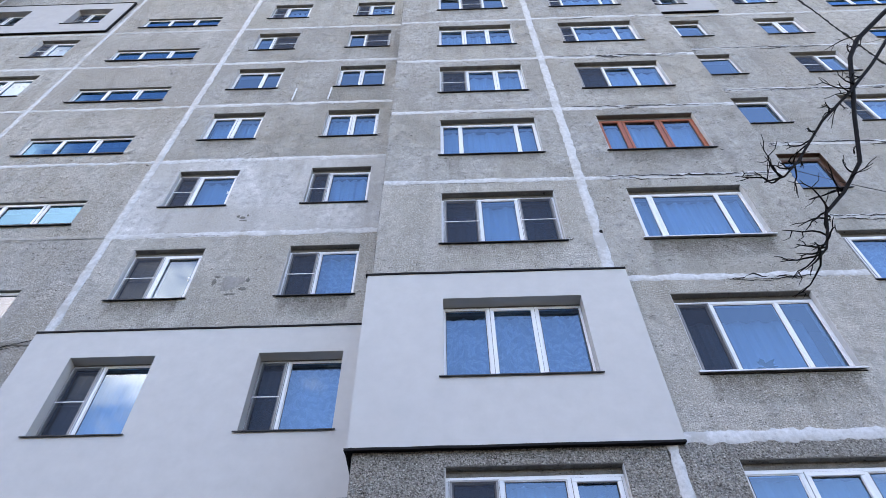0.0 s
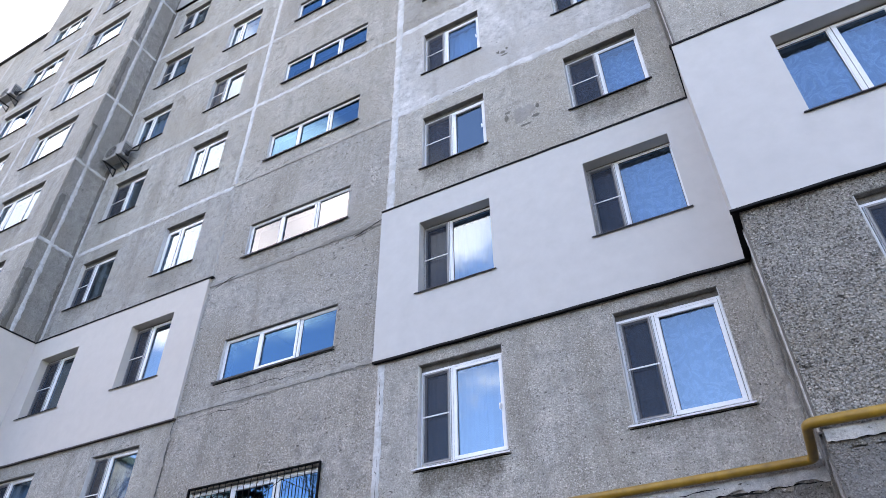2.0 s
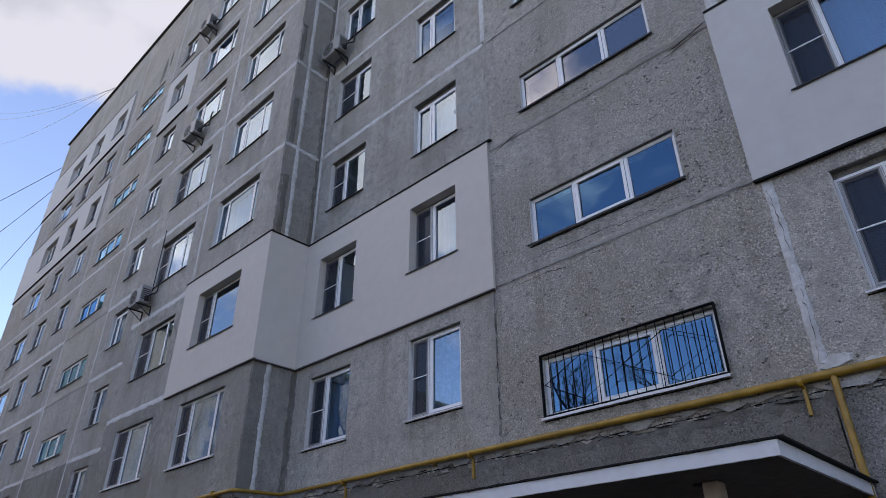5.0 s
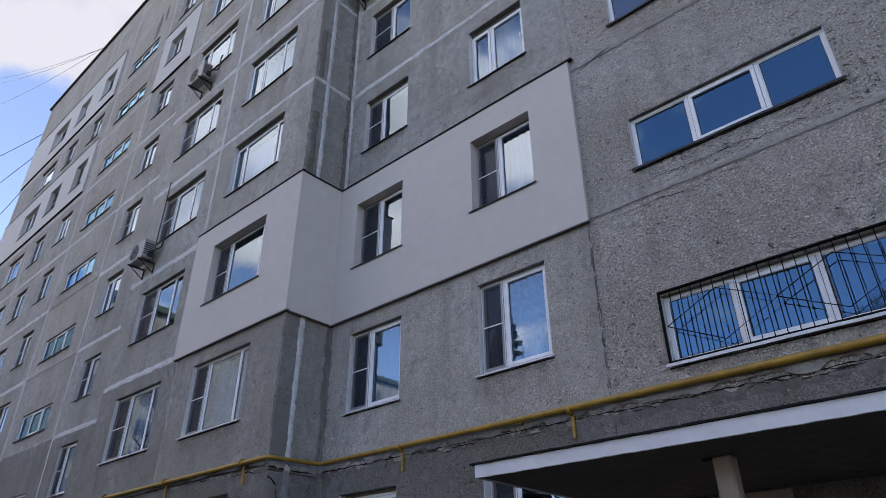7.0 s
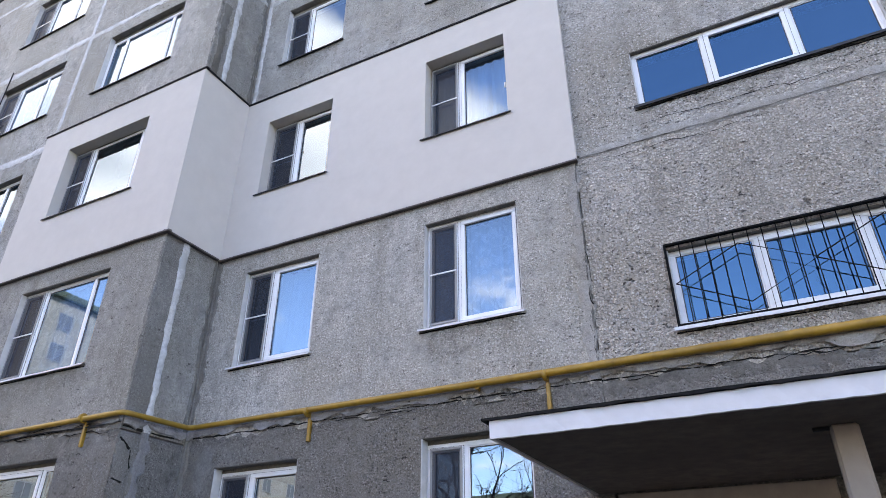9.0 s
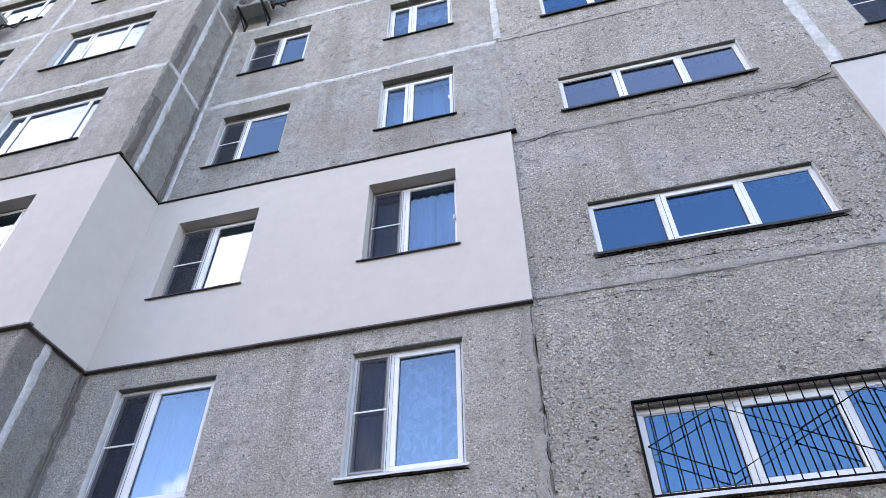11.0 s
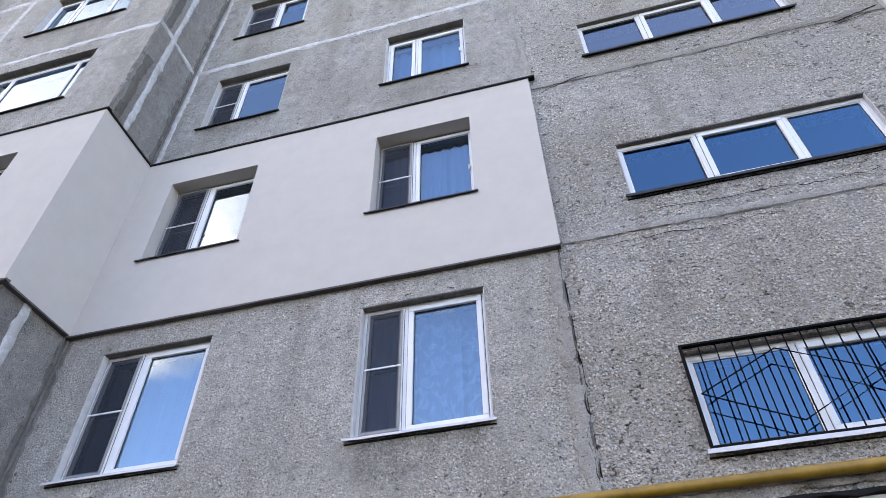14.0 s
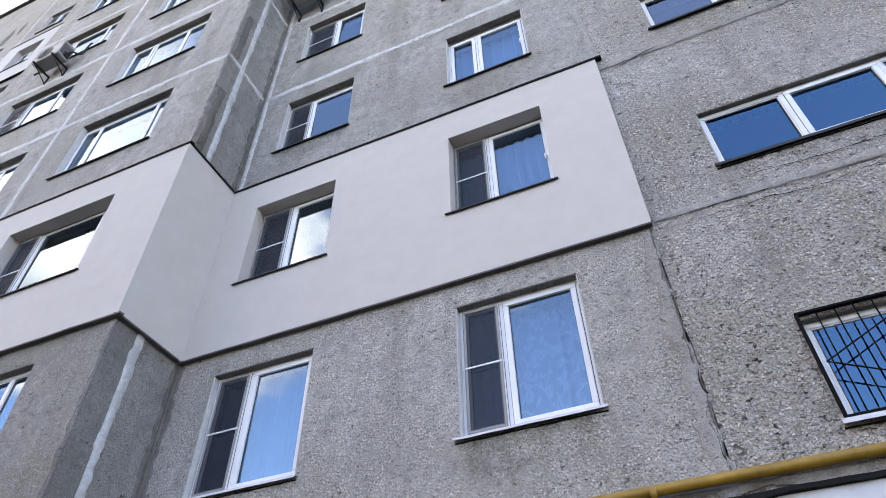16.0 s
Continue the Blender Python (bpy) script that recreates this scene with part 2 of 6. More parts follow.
    pits = sums(N, L, span(N, L, pit, 0.665 - 0.03 * pitted, 0.70 - 0.03 * pitted), span(N, L, spread, 0.42, 0.58, 0.0, 1.0), "MULTIPLY")
    pits = sums(N, L, pits, sums(N, L, span(N, L, small, 0.735 - 0.035 * pitted, 0.765 - 0.035 * pitted), 0.9, "MULTIPLY"), "MAXIMUM")
    col = blend(N, L, sums(N, L, pits, 0.92, "MULTIPLY"), col, (t.x * 0.15, t.y * 0.14, t.z * 0.125))
    col = blend(N, L, sums(N, L, sums(N, L, drip, span(N, L, lump, 0.42, 0.66, 1.0, 0.45), "MULTIPLY"), 0.74, "MULTIPLY"), col, (0.088, 0.074, 0.050))
    L.new(col, b.inputs["Base Color"])
    h = sums(N, L, sums(N, L, span(N, L, v.outputs["Distance"], 0.1, 0.7, 1.0, 0.0), bare, "MULTIPLY"), 0.16 + 0.30 * dark, "MULTIPLY")
    h = sums(N, L, h, sums(N, L, sums(N, L, lump, bare, "MULTIPLY"), 0.8, "MULTIPLY"))
    h = sums(N, L, h, sums(N, L, proud_, 0.55, "MULTIPLY"))
    h = sums(N, L, h, sums(N, L, fine, 0.35, "MULTIPLY"))
    h = sums(N, L, h, sums(N, L, mid, 1.5, "MULTIPLY"))
    h = sums(N, L, h, sums(N, L, pits, -1.6, "MULTIPLY"))
    bump(N, L, h, 1.0 * rough, 0.020, b)
    return m


def plain(name, tone, rough=0.6, metal=0.0, var=0.12, scale=8.0, grit=0.15, dist=0.003, spec=0.5):
    m, N, L, b = material(name, rough, metal)
    b.inputs["Specular IOR Level"].default_value = spec
    p = place(N, L)
    n = noise_tex(N, L, p, scale, 5, 0.6)
    s = noise_tex(N, L, p, scale * 0.11, 4, 0.55)
    t = Vector(tone)
    c = ramp(N, L, n, [(0.3, t * (1 - var)), (0.7, t * (1 + var * 0.6))])
    c = blend(N, L, span(N, L, s, 0.45, 0.75, 0, 0.6), c, t * (1 - 1.4 * var))
    L.new(c, b.inputs["Base Color"])
    bump(N, L, noise_tex(N, L, p, scale * 9, 3, 0.6), grit, dist, b)
    return m


CONC = concrete("panel_concrete", (0.475, 0.457, 0.422), 0.66, 0.24, 44.0, 1.0, 1.3)
CONC_ROUGH = concrete("gravel_concrete", (0.42, 0.402, 0.366), 0.95, 0.95, 40.0, 1.4, 1.4)
CONC_STAIR = concrete("stair_concrete", (0.515, 0.481, 0.433), 0.74, 0.30, 38.0, 1.3, 1.7)
CONC_UPPER = concrete("stair_upper_concrete", (0.515, 0.492, 0.452), 0.66, 0.34, 38.0, 1.2, 2.2)
CONC_SMOOTH = concrete("weathered_concrete", (0.435, 0.423, 0.396), 0.48, 0.6, 58.0, 1.0, 1.8)
CONC_PAINT = concrete("patched_concrete", (0.475, 0.472, 0.468), 0.05, 0.3, 62.0, 0.7, 0.7)
# next three: weaker sky light on the lower storeys, put into the tone
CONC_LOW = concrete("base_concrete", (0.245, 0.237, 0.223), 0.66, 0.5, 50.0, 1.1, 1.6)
CONC_SHADE_BAY = concrete("shaded_bay_concrete", (0.38, 0.368, 0.343), 0.62, 0.4, 54.0, 1.0, 1.5)
CONC_SHADE_LOW = concrete("shaded_low_concrete", (0.305, 0.296, 0.278), 0.62, 0.4, 54.0, 1.0, 1.5)
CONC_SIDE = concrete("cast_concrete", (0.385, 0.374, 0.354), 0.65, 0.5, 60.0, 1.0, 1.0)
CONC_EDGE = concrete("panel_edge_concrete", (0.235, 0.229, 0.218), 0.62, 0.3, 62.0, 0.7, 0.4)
RENDER_R = plain("white_render", (0.475, 0.466, 0.452), 0.85, 0, 0.06, 4.0, 0.25, 0.002)
RENDER_L = plain("beige_render", (0.515, 0.478, 0.438), 0.85, 0, 0.05, 4.0, 0.25, 0.002)
RENDER_D = plain("grey_render", (0.38, 0.372, 0.368), 0.85, 0, 0.10, 2.5, 0.25, 0.002)
FLASH = plain("dark_flashing", (0.011, 0.0105, 0.011), 0.7, 0.0, 0.2, 12, spec=0.12)
# render's underside on the left flats, its shade put into a brown tone
CLAD_UNDER_SHADE = plain("brown_underside_shade", (0.115, 0.100, 0.094), 0.65, 0.0, 0.2, 12, spec=0.12)
PVC = plain("white_pvc", (0.73, 0.74, 0.75), 0.35, 0, 0.05, 6, 0.03)
BROWN = plain("brown_frame", (0.33, 0.085, 0.03), 0.45, 0, 0.25, 14)
DARKWOOD = plain("dark_frame", (0.085, 0.04, 0.022), 0.5, 0, 0.25, 14)
SILL = plain("sheet_metal", (0.34, 0.345, 0.35), 0.45, 0.3, 0.15, 10)
SILL_W = plain("white_sheet_metal", (0.60, 0.605, 0.62), 0.5, 0.0, 0.16, 9)
SCREEN_RIM = plain("grey_screen_rim", (0.27, 0.265, 0.26), 0.6, 0, 0.1, 9)
SILL_D = plain("dark_sheet_metal", (0.05, 0.05, 0.052), 0.6, 0.1, 0.2, 10, spec=0.12)
CRACK_AND_SHADE = plain("crack_and_sill_shade", (0.02, 0.018, 0.016), 0.95, 0, 0.3, 20, 0.3, spec=0.1)
PLASTER = plain("reveal_plaster", (0.54, 0.53, 0.515), 0.85, 0, 0.15, 9, 0.3)
YELLOW = plain("yellow_paint", (0.33, 0.185, 0.02), 0.42, 0, 0.34, 7, 0.2)
BLACK = plain("black_iron", (0.004, 0.004, 0.0045), 0.75, 0.0, 0.2, 20, spec=0.12)
GASKET_AND_SHADE = plain("grey_gasket_and_seam_shade", (0.06, 0.06, 0.062), 0.7)
ROOFING = plain("bitumen_felt", (0.014, 0.014, 0.0145), 0.85, 0, 0.3, 15, 0.5, spec=0.12)
WHITEMETAL = plain("white_fascia", (0.60, 0.61, 0.64), 0.6, 0, 0.10, 5)
SOFFIT = plain("brown_soffit", (0.155, 0.128, 0.115), 0.85, 0, 0.25, 9, 0.4, spec=0.12)
POST = plain("cream_paint", (0.36, 0.31, 0.275), 0.7, 0, 0.12, 9)
AC_WHITE = plain("aged_white_plastic", (0.25, 0.25, 0.245), 0.5, 0, 0.12, 10)
AC_DARK = plain("dark_grille", (0.03, 0.03, 0.032), 0.6, spec=0.12)
BARK = plain("bare_bark", (0.010, 0.008, 0.007), 0.9, 0, 0.3, 25, 0.5, spec=0.12)
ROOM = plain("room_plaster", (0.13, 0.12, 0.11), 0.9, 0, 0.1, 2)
ASPHALT = plain("asphalt", (0.055, 0.055, 0.057), 0.9, 0, 0.25, 6, 0.5)
LAWN = plain("winter_grass", (0.060, 0.056, 0.038), 0.95, 0, 0.35, 5, 0.6, 0.02)
FAR_WALL = plain("far_panel", (0.42, 0.36, 0.28), 0.9, 0, 0.15, 1.5)
FAR_ROOF = plain("far_roof", (0.08, 0.11, 0.085), 0.7, 0, 0.2, 2)
CURTAIN = plain("sheer_curtain", (0.66, 0.66, 0.66), 0.9, 0, 0.08, 14, 0.1)
BLIND = plain("pale_blind", (0.70, 0.69, 0.66), 0.9, 0, 0.06, 14, 0.1)


def tulle_material():
    """Sheer net with woven flowers: denser thread makes them paler."""
    m, N, L, b = material("patterned_tulle", 0.9)
    p = place(N, L)
    swirl = N.new("ShaderNodeTexNoise")
    swirl.inputs["Scale"].default_value, swirl.inputs["Detail"].default_value, swirl.inputs["Distortion"].default_value = 5.0, 4, 2.2
    L.new(p, swirl.inputs["Vector"])
    petal = ramp(N, L, swirl.outputs[0], [(0.36, (0.48, 0.49, 0.50)), (0.50, (0.52, 0.53, 0.54)), (0.57, (0.70, 0.70, 0.70)), (0.66, (0.55, 0.56, 0.57)), (0.78, (0.66, 0.66, 0.66))])
    L.new(petal, b.inputs["Base Color"])
    return m


TULLE = tulle_material()


def mortar_material():
    m, N, L, b = material("joint_mortar", 0.85)
    p = place(N, L)
    n, s = noise_tex(N, L, p, 14, 7, 0.75), noise_tex(N, L, p, 2.6, 7, 0.72)
    c = ramp(N, L, n, [(0.30, (0.34, 0.34, 0.338)), (0.5, (0.51, 0.51, 0.508)), (0.7, (0.62, 0.62, 0.62))])
    c = blend(N, L, span(N, L, s, 0.50, 0.60, 0, 0.85), c, (0.385, 0.378, 0.362))
    L.new(c, b.inputs["Base Color"])
    bump(N, L, noise_tex(N, L, p, 40, 5, 0.7), 0.5, 0.005, b)
    return m


MORTAR = mortar_material()
MORTAR_GREY = concrete("grey_joint_mortar", (0.385, 0.372, 0.35), 0.35, 0.3, 58.0, 0.9)
MORTAR_PALE = concrete("pale_joint_mortar", (0.52, 0.515, 0.502), 0.15, 0.3, 58.0, 1.0)
MORTAR_BLUE = concrete("bluish_joint_mortar", (0.31, 0.312, 0.322), 0.25, 0.3, 58.0, 0.9)
# dark seams and stains; also the shade painted onto window lintels
SEAM_AND_SHADE = concrete("dark_seam_and_shade", (0.20, 0.192, 0.178), 0.3, 0.4, 58.0, 1.0)


def glass_material(name, ior, tint, through=(0.16, 0.385, 0.72)):
    m = bpy.data.materials.new(name)
    m.use_nodes = True
    N, L = m.node_tree.nodes, m.node_tree.links
    N.clear()
    out, mix = N.new("ShaderNodeOutputMaterial"), N.new("ShaderNodeMixShader")
    tr, gl, fr = N.new("ShaderNodeBsdfTransparent"), N.new("ShaderNodeBsdfGlossy"), N.new("ShaderNodeFresnel")
    tr.inputs[0].default_value = (*through, 1)
    gl.inputs[0].default_value, gl.inputs["Roughness"].default_value = (*tint, 1), 0.006
    fr.inputs[0].default_value = ior
    b = N.new("ShaderNodeBump")
    b.inputs["Strength"].default_value, b.inputs["Distance"].default_value = 0.05, 0.02
    L.new(noise_tex(N, L, place(N, L), 1.6, 1, 0.4), b.inputs["Height"])
    L.new(b.outputs[0], gl.inputs["Normal"])
    L.new(fr.outputs[0], mix.inputs[0]); L.new(tr.outputs[0], mix.inputs[1]); L.new(gl.outputs[0], mix.inputs[2])
    L.new(mix.outputs[0], out.inputs[0])
    return m


GLASS = glass_material("window_glass", 2.75, (0.66, 0.86, 1.0))
GLASS_CLEAR = glass_material("clear_window_glass", 2.7, (0.82, 0.90, 1.0))
GLASS_THIN = glass_material("thin_window_glass", 2.5, (0.30, 0.66, 1.0))


def screen_material():
    m = bpy.data.materials.new("insect_mesh")
    m.use_nodes = True
    N, L = m.node_tree.nodes, m.node_tree.links
    b = N["Principled BSDF"]
    b.inputs["Base Color"].default_value, b.inputs["Roughness"].default_value = (0.009, 0.012, 0.022, 1), 0.8
    mix, tr, out = N.new("ShaderNodeMixShader"), N.new("ShaderNodeBsdfTransparent"), N["Material Output"]
    mix.inputs[0].default_value = 0.73
    L.new(tr.outputs[0], mix.inputs[1]); L.new(b.outputs[0], mix.inputs[2]); L.new(mix.outputs[0], out.inputs[0])
    return m


SCREEN = screen_material()


# ---------------------------------------------------------------- mesh tools
class Geo:
    def __init__(self):
        self.v, self.f = [], []

    def poly(self, pts):
        n = len(self.v)
        self.v += [tuple(p) for p in pts]
        self.f.append(tuple(range(n, n + len(pts))))
        return self

    def box(self, x0, x1, y0, y1, z0, z1, c=0.0):
        lo, hi = (x0, y0, z0), (x1, y1, z1)
        mid = [(a + b) / 2 for a, b in zip(lo, hi)]
        c = min(c, *[(b - a) * 0.45 for a, b in zip(lo, hi)])

        def face(pts):
            o, a, b2 = Vector(pts[0]), Vector(pts[1]), Vector(pts[2])
            nrm = (a - o).cross(b2 - o)
            cen = sum((Vector(q) for q in pts), Vector()) / len(pts)
            self.poly(pts if nrm.dot(cen - Vector(mid)) > 0 else pts[::-1])

        def at(s, a):
            return tuple((hi[k] if s[k] else lo[k]) + (0 if k == a else (-c if s[k] else c)) for k in range(3))
        for a in range(3):
            j, k = [q for q in range(3) if q != a]
            for sgn in (0, 1):
                ring = []
                for sj, sk in ((0, 0), (1, 0), (1, 1), (0, 1)):
                    s = [0, 0, 0]
                    s[a], s[j], s[k] = sgn, sj, sk
                    ring.append(at(s, a))
                face(ring)
        if c > 1e-6:
            for a, b3, k in ((0, 1, 2), (0, 2, 1), (1, 2, 0)):
                for sa in (0, 1):
                    for sb in (0, 1):
                        s0, s1 = [0, 0, 0], [0, 0, 0]
                        s0[a] = s1[a] = sa
                        s0[b3] = s1[b3] = sb
                        s1[k] = 1
                        face([at(s0, a), at(s1, a), at(s1, b3), at(s0, b3)])
            for s in ((i, j, k) for i in (0, 1) for j in (0, 1) for k in (0, 1)):
                face([at(s, 0), at(s, 1), at(s, 2)])
        return self

    def ring(self, x0, x1, z0, z1, w, y0, y1, c=0.004):
        """A rectangular frame in the plane of a wall."""
        self.box(x0, x1, y0, y1, z0, z0 + w, c).box(x0, x1, y0, y1, z1 - w, z1, c)
        return self.box(x0, x0 + w, y0, y1, z0 + w, z1 - w, c).box(x1 - w, x1, y0, y1, z0 + w, z1 - w, c)

    def tube(self, path, r, n=10, caps=True):
        """A round bar along a line of points; r: one radius, or one for each point."""
        P = [Vector(p) for p in path]
        R = r if isinstance(r, (list, tuple)) else [r] * len(P)
        start = len(self.v)
        up = Vector((0.31, 0.2, 0.93)).normalized()
        for i, p in enumerate(P):
            d = (P[min(i + 1, len(P) - 1)] - P[max(i - 1, 0)]).normalized()
            s = d.cross(up)
            if s.length < 1e-3:
                s = d.cross(Vector((1, 0, 0)))
            s.normalize()
            u = s.cross(d).normalized()
            for k in range(n):
                a = 2 * math.pi * k / n
                self.v.append(tuple(p + (s * math.cos(a) + u * math.sin(a)) * R[i]))
        for i in range(len(P) - 1):
            for k in range(n):
                a, b = start + i * n + k, start + i * n + (k + 1) % n
                self.f.append((a, b, b + n, a + n))
        if caps:
            self.f.append(tuple(range(start + n - 1, start - 1, -1)))
            e = start + (len(P) - 1) * n
            self.f.append(tuple(range(e, e + n)))
        return self

    def mesh(self, name, mat, smooth=False):
        me = bpy.data.meshes.new(name)
        me.from_pydata(self.v, [], self.f)
        me.materials.append(mat)
        if smooth:
            me.polygons.foreach_set("use_smooth", [True] * len(me.polygons))
            me.set_sharp_from_angle(angle=radians(50))
        me.update()
        return me


def part(name, me, parent=None, at=(0, 0, 0), label=""):
    ob = new(name, me)
    ob.location = at
    if parent is not None:
        ob.parent = parent
    if label:
        ob["label"] = label
    return ob


def thing(name, at, label, category="", group="", kind=""):
    ob = new(name)
    ob.location = at
    ob.empty_display_size = 0.1
    return tagged(ob, label, category, group, kind)


# ---------------------------------------------------------------- plan of the block
REC, BAY, TH = 7.83, 6.80, 0.32           # wall planes: recess, bay; panel thickness
FLOORS = range(1, 10)
rng = random.Random(7)


def sill_z(f):
    return 7.38 + 2.80 * (f - 3)


def top_z(f):
    return 3.62 + 2.80 * (f - 1)


GROUND_BASE = 0.0
ROOF_Z = 29.6
X_END_L, X_BAY_L0, X_BAY_LJ, X_COR_L = -46.3, -23.6, -20.0, -16.25
X_ST_L, X_ST_R, X_COR_R, X_BAY_RJ, X_BAY_R1 = -10.68, -6.31, -0.92, 2.68, 6.50
X_FAR = (-40.0, -33.9, -29.4, 12.33, 16.7)      # seams of the neighbouring sections
H_REC, H_BAY, H_ST = 1.33, 1.41, 0.88

# columns of windows: x from, x to
COLS = {"K": (-5.66, -4.31), "L": (-2.73, -1.40), "M": (-12.71, -11.45), "N": (-15.67, -14.36),
        "A": (0.14, 2.15), "B": (3.43, 5.47), "P": (-19.30, -17.28), "Q": (-22.75, -20.62),
        "D": (-28.60, -27.34), "F": (-36.25, -34.94), "G": (-39.25, -37.89), "H": (-42.68, -40.55),
        "X": (7.12, 8.46), "Y": (10.14, 11.50)}
STAIRS = {"S": (-9.86, -7.28), "E": (-33.0, -30.35), "T": (13.15, 15.75)}


def stair_z(k):
    return 4.07 + 2.80 * k


_panels = {}


def panel_mesh(w, h, holes, mat, drips):
    """A wall slab w wide and h high with its front at y = 0; holes are (x0, x1, z0, z1)."""
    key = (round(w, 3), round(h, 3), tuple(tuple(round(q, 3) for q in o) for o in holes), mat.name, drips)
    if key in _panels:
        return _panels[key]
    g = Geo()
    xs = sorted({0, w, *[q for o in holes for q in (o[0] - 0.1, o[0], o[0] + 0.12, o[1] - 0.12, o[1], o[1] + 0.1)]})
    zs = sorted({0, h, *[q for o in holes for q in (o[2], o[3], max(0.02, o[2] - 0.62))]})
    for x0, x1 in zip(xs, xs[1:]):
        for z0, z1 in zip(zs, zs[1:]):
            cx, cz = (x0 + x1) / 2, (z0 + z1) / 2
            if any(o[0] < cx < o[1] and o[2] < cz < o[3] for o in holes):
                continue
            g.poly([(x0, 0, z0), (x1, 0, z0), (x1, 0, z1), (x0, 0, z1)])
            g.poly([(x1, TH, z0), (x0, TH, z0), (x0, TH, z1), (x1, TH, z1)])
    for a, b, c, d in holes:
        g.poly([(a, 0, c), (a, TH, c), (b, TH, c), (b, 0, c)][::-1])
        g.poly([(a, 0, d), (b, 0, d), (b, TH, d), (a, TH, d)][::-1])
        g.poly([(a, 0, c), (a, 0, d), (a, TH, d), (a, TH, c)][::-1])
        g.poly([(b, 0, c), (b, TH, c), (b, TH, d), (b, 0, d)][::-1])
    g.poly([(0, 0, 0), (0, TH, 0), (w, TH, 0), (w, 0, 0)])
    g.poly([(0, 0, h), (w, 0, h), (w, TH, h), (0, TH, h)])
    g.poly([(0, 0, 0), (0, 0, h), (0, TH, h), (0, TH, 0)])
    g.poly([(w, 0, 0), (w, TH, 0), (w, TH, h), (w, 0, h)])
    me = g.mesh("panel", mat)
    att = me.attributes.new("drip", "FLOAT", "POINT")
    att.data.foreach_set("value", [max([d for o, d in zip(holes, drips) if y < 0.001 and o[0] + 0.05 < x < o[1] - 0.05 and abs(z - o[2]) < 0.001], default=0.0) for x, y, z in g.v])
    _panels[key] = me
    return _panels[key]


GAP = 0.008


def wall_panel(wall, x0, x1, y, z0, z1, holes, mat, drips=None):
    me = panel_mesh(x1 - x0 - 2 * GAP, z1 - z0 - 2 * GAP, [(a - x0 - GAP, b - x0 - GAP, c - z0 - GAP, d - z0 - GAP) for a, b, c, d in holes], mat, tuple(drips or [0.14] * len(holes)))
    return part("panel", me, wall, (x0 + GAP, y, z0 + GAP))


def strip_mesh(length, w, mat, proud=0.007, rough=0.3, seed=0, name="joint"):
    """Mortar smeared over a joint, along x, with ragged edges."""
    r = random.Random(seed)
    n = max(2, int(length / 0.05))
    g = Geo()
    a = b = 0.0
    rows = []
    for i in range(n + 1):
        x = length * i / n
        a = 0.55 * a + r.gauss(0, rough * w * 0.22)
        b = 0.55 * b + r.gauss(0, rough * w * 0.22)
        lo, hi = -w / 2 + a, w / 2 + b
        if hi - lo < w * 0.25:
            hi = lo + w * 0.25
        d = proud * r.uniform(0.6, 1.3)
        rows.append([(x, 0.004, lo), (x, -d * 0.8, lo + 0.012), (x, -d, (lo + hi) / 2), (x, -d * 0.8, hi - 0.012), (x, 0.004, hi)])
    for p in rows:
        g.v += p
    for i in range(n):
        for k in range(4):
            q = i * 5 + k
            g.f.append((q, q + 5, q + 6, q + 1))
    return g.mesh(name, mat, True)


def joint_h(wall, x0, x1, y, z, w=0.12, mat=None, proud=0.004, rough=0.35):
    return part("joint", strip_mesh(x1 - x0, w, mat or MORTAR, proud, rough, rng.randrange(9999)), wall, (x0, y, z))


def joint_v(wall, x, y, z0, z1, w=0.13, mat=None, proud=0.011, rough=0.2, turn=0.0):
    ob = part("joint", strip_mesh(z1 - z0, w, mat or MORTAR, proud, rough, rng.randrange(9999)), wall)
    ob.matrix_basis = Matrix.Translation((x, y, z0)) @ Matrix.Rotation(radians(turn), 4, "Z") @ Matrix.Rotation(radians(-90), 4, "Y")
    return ob


# ---------------------------------------------------------------- windows
_cache = {}


def cached(key, make):
    if key not in _cache:
        _cache[key] = make()
    return _cache[key]


def curtain_mesh(w, h, mat, waves, seed):
    def make():
        g, r = Geo(), random.Random(seed)
        n = max(12, int(w * 26))
        ph = r.uniform(0, 6)
        xs = [(w * i / n, 0.025 * math.sin(waves * 6.28 * i / n + ph) + 0.012 * math.sin(2.7 * waves * 6.28 * i / n)) for i in range(n + 1)]
        for (xa, ya), (xb, yb) in zip(xs, xs[1:]):
            g.poly([(xa, ya, 0), (xb, yb, 0), (xb, yb, h), (xa, ya, h)])
        return g.mesh("curtain", mat, True)
    return cached(("curtain", round(w, 2), round(h, 2), mat.name, waves, seed), make)


_count = [0]


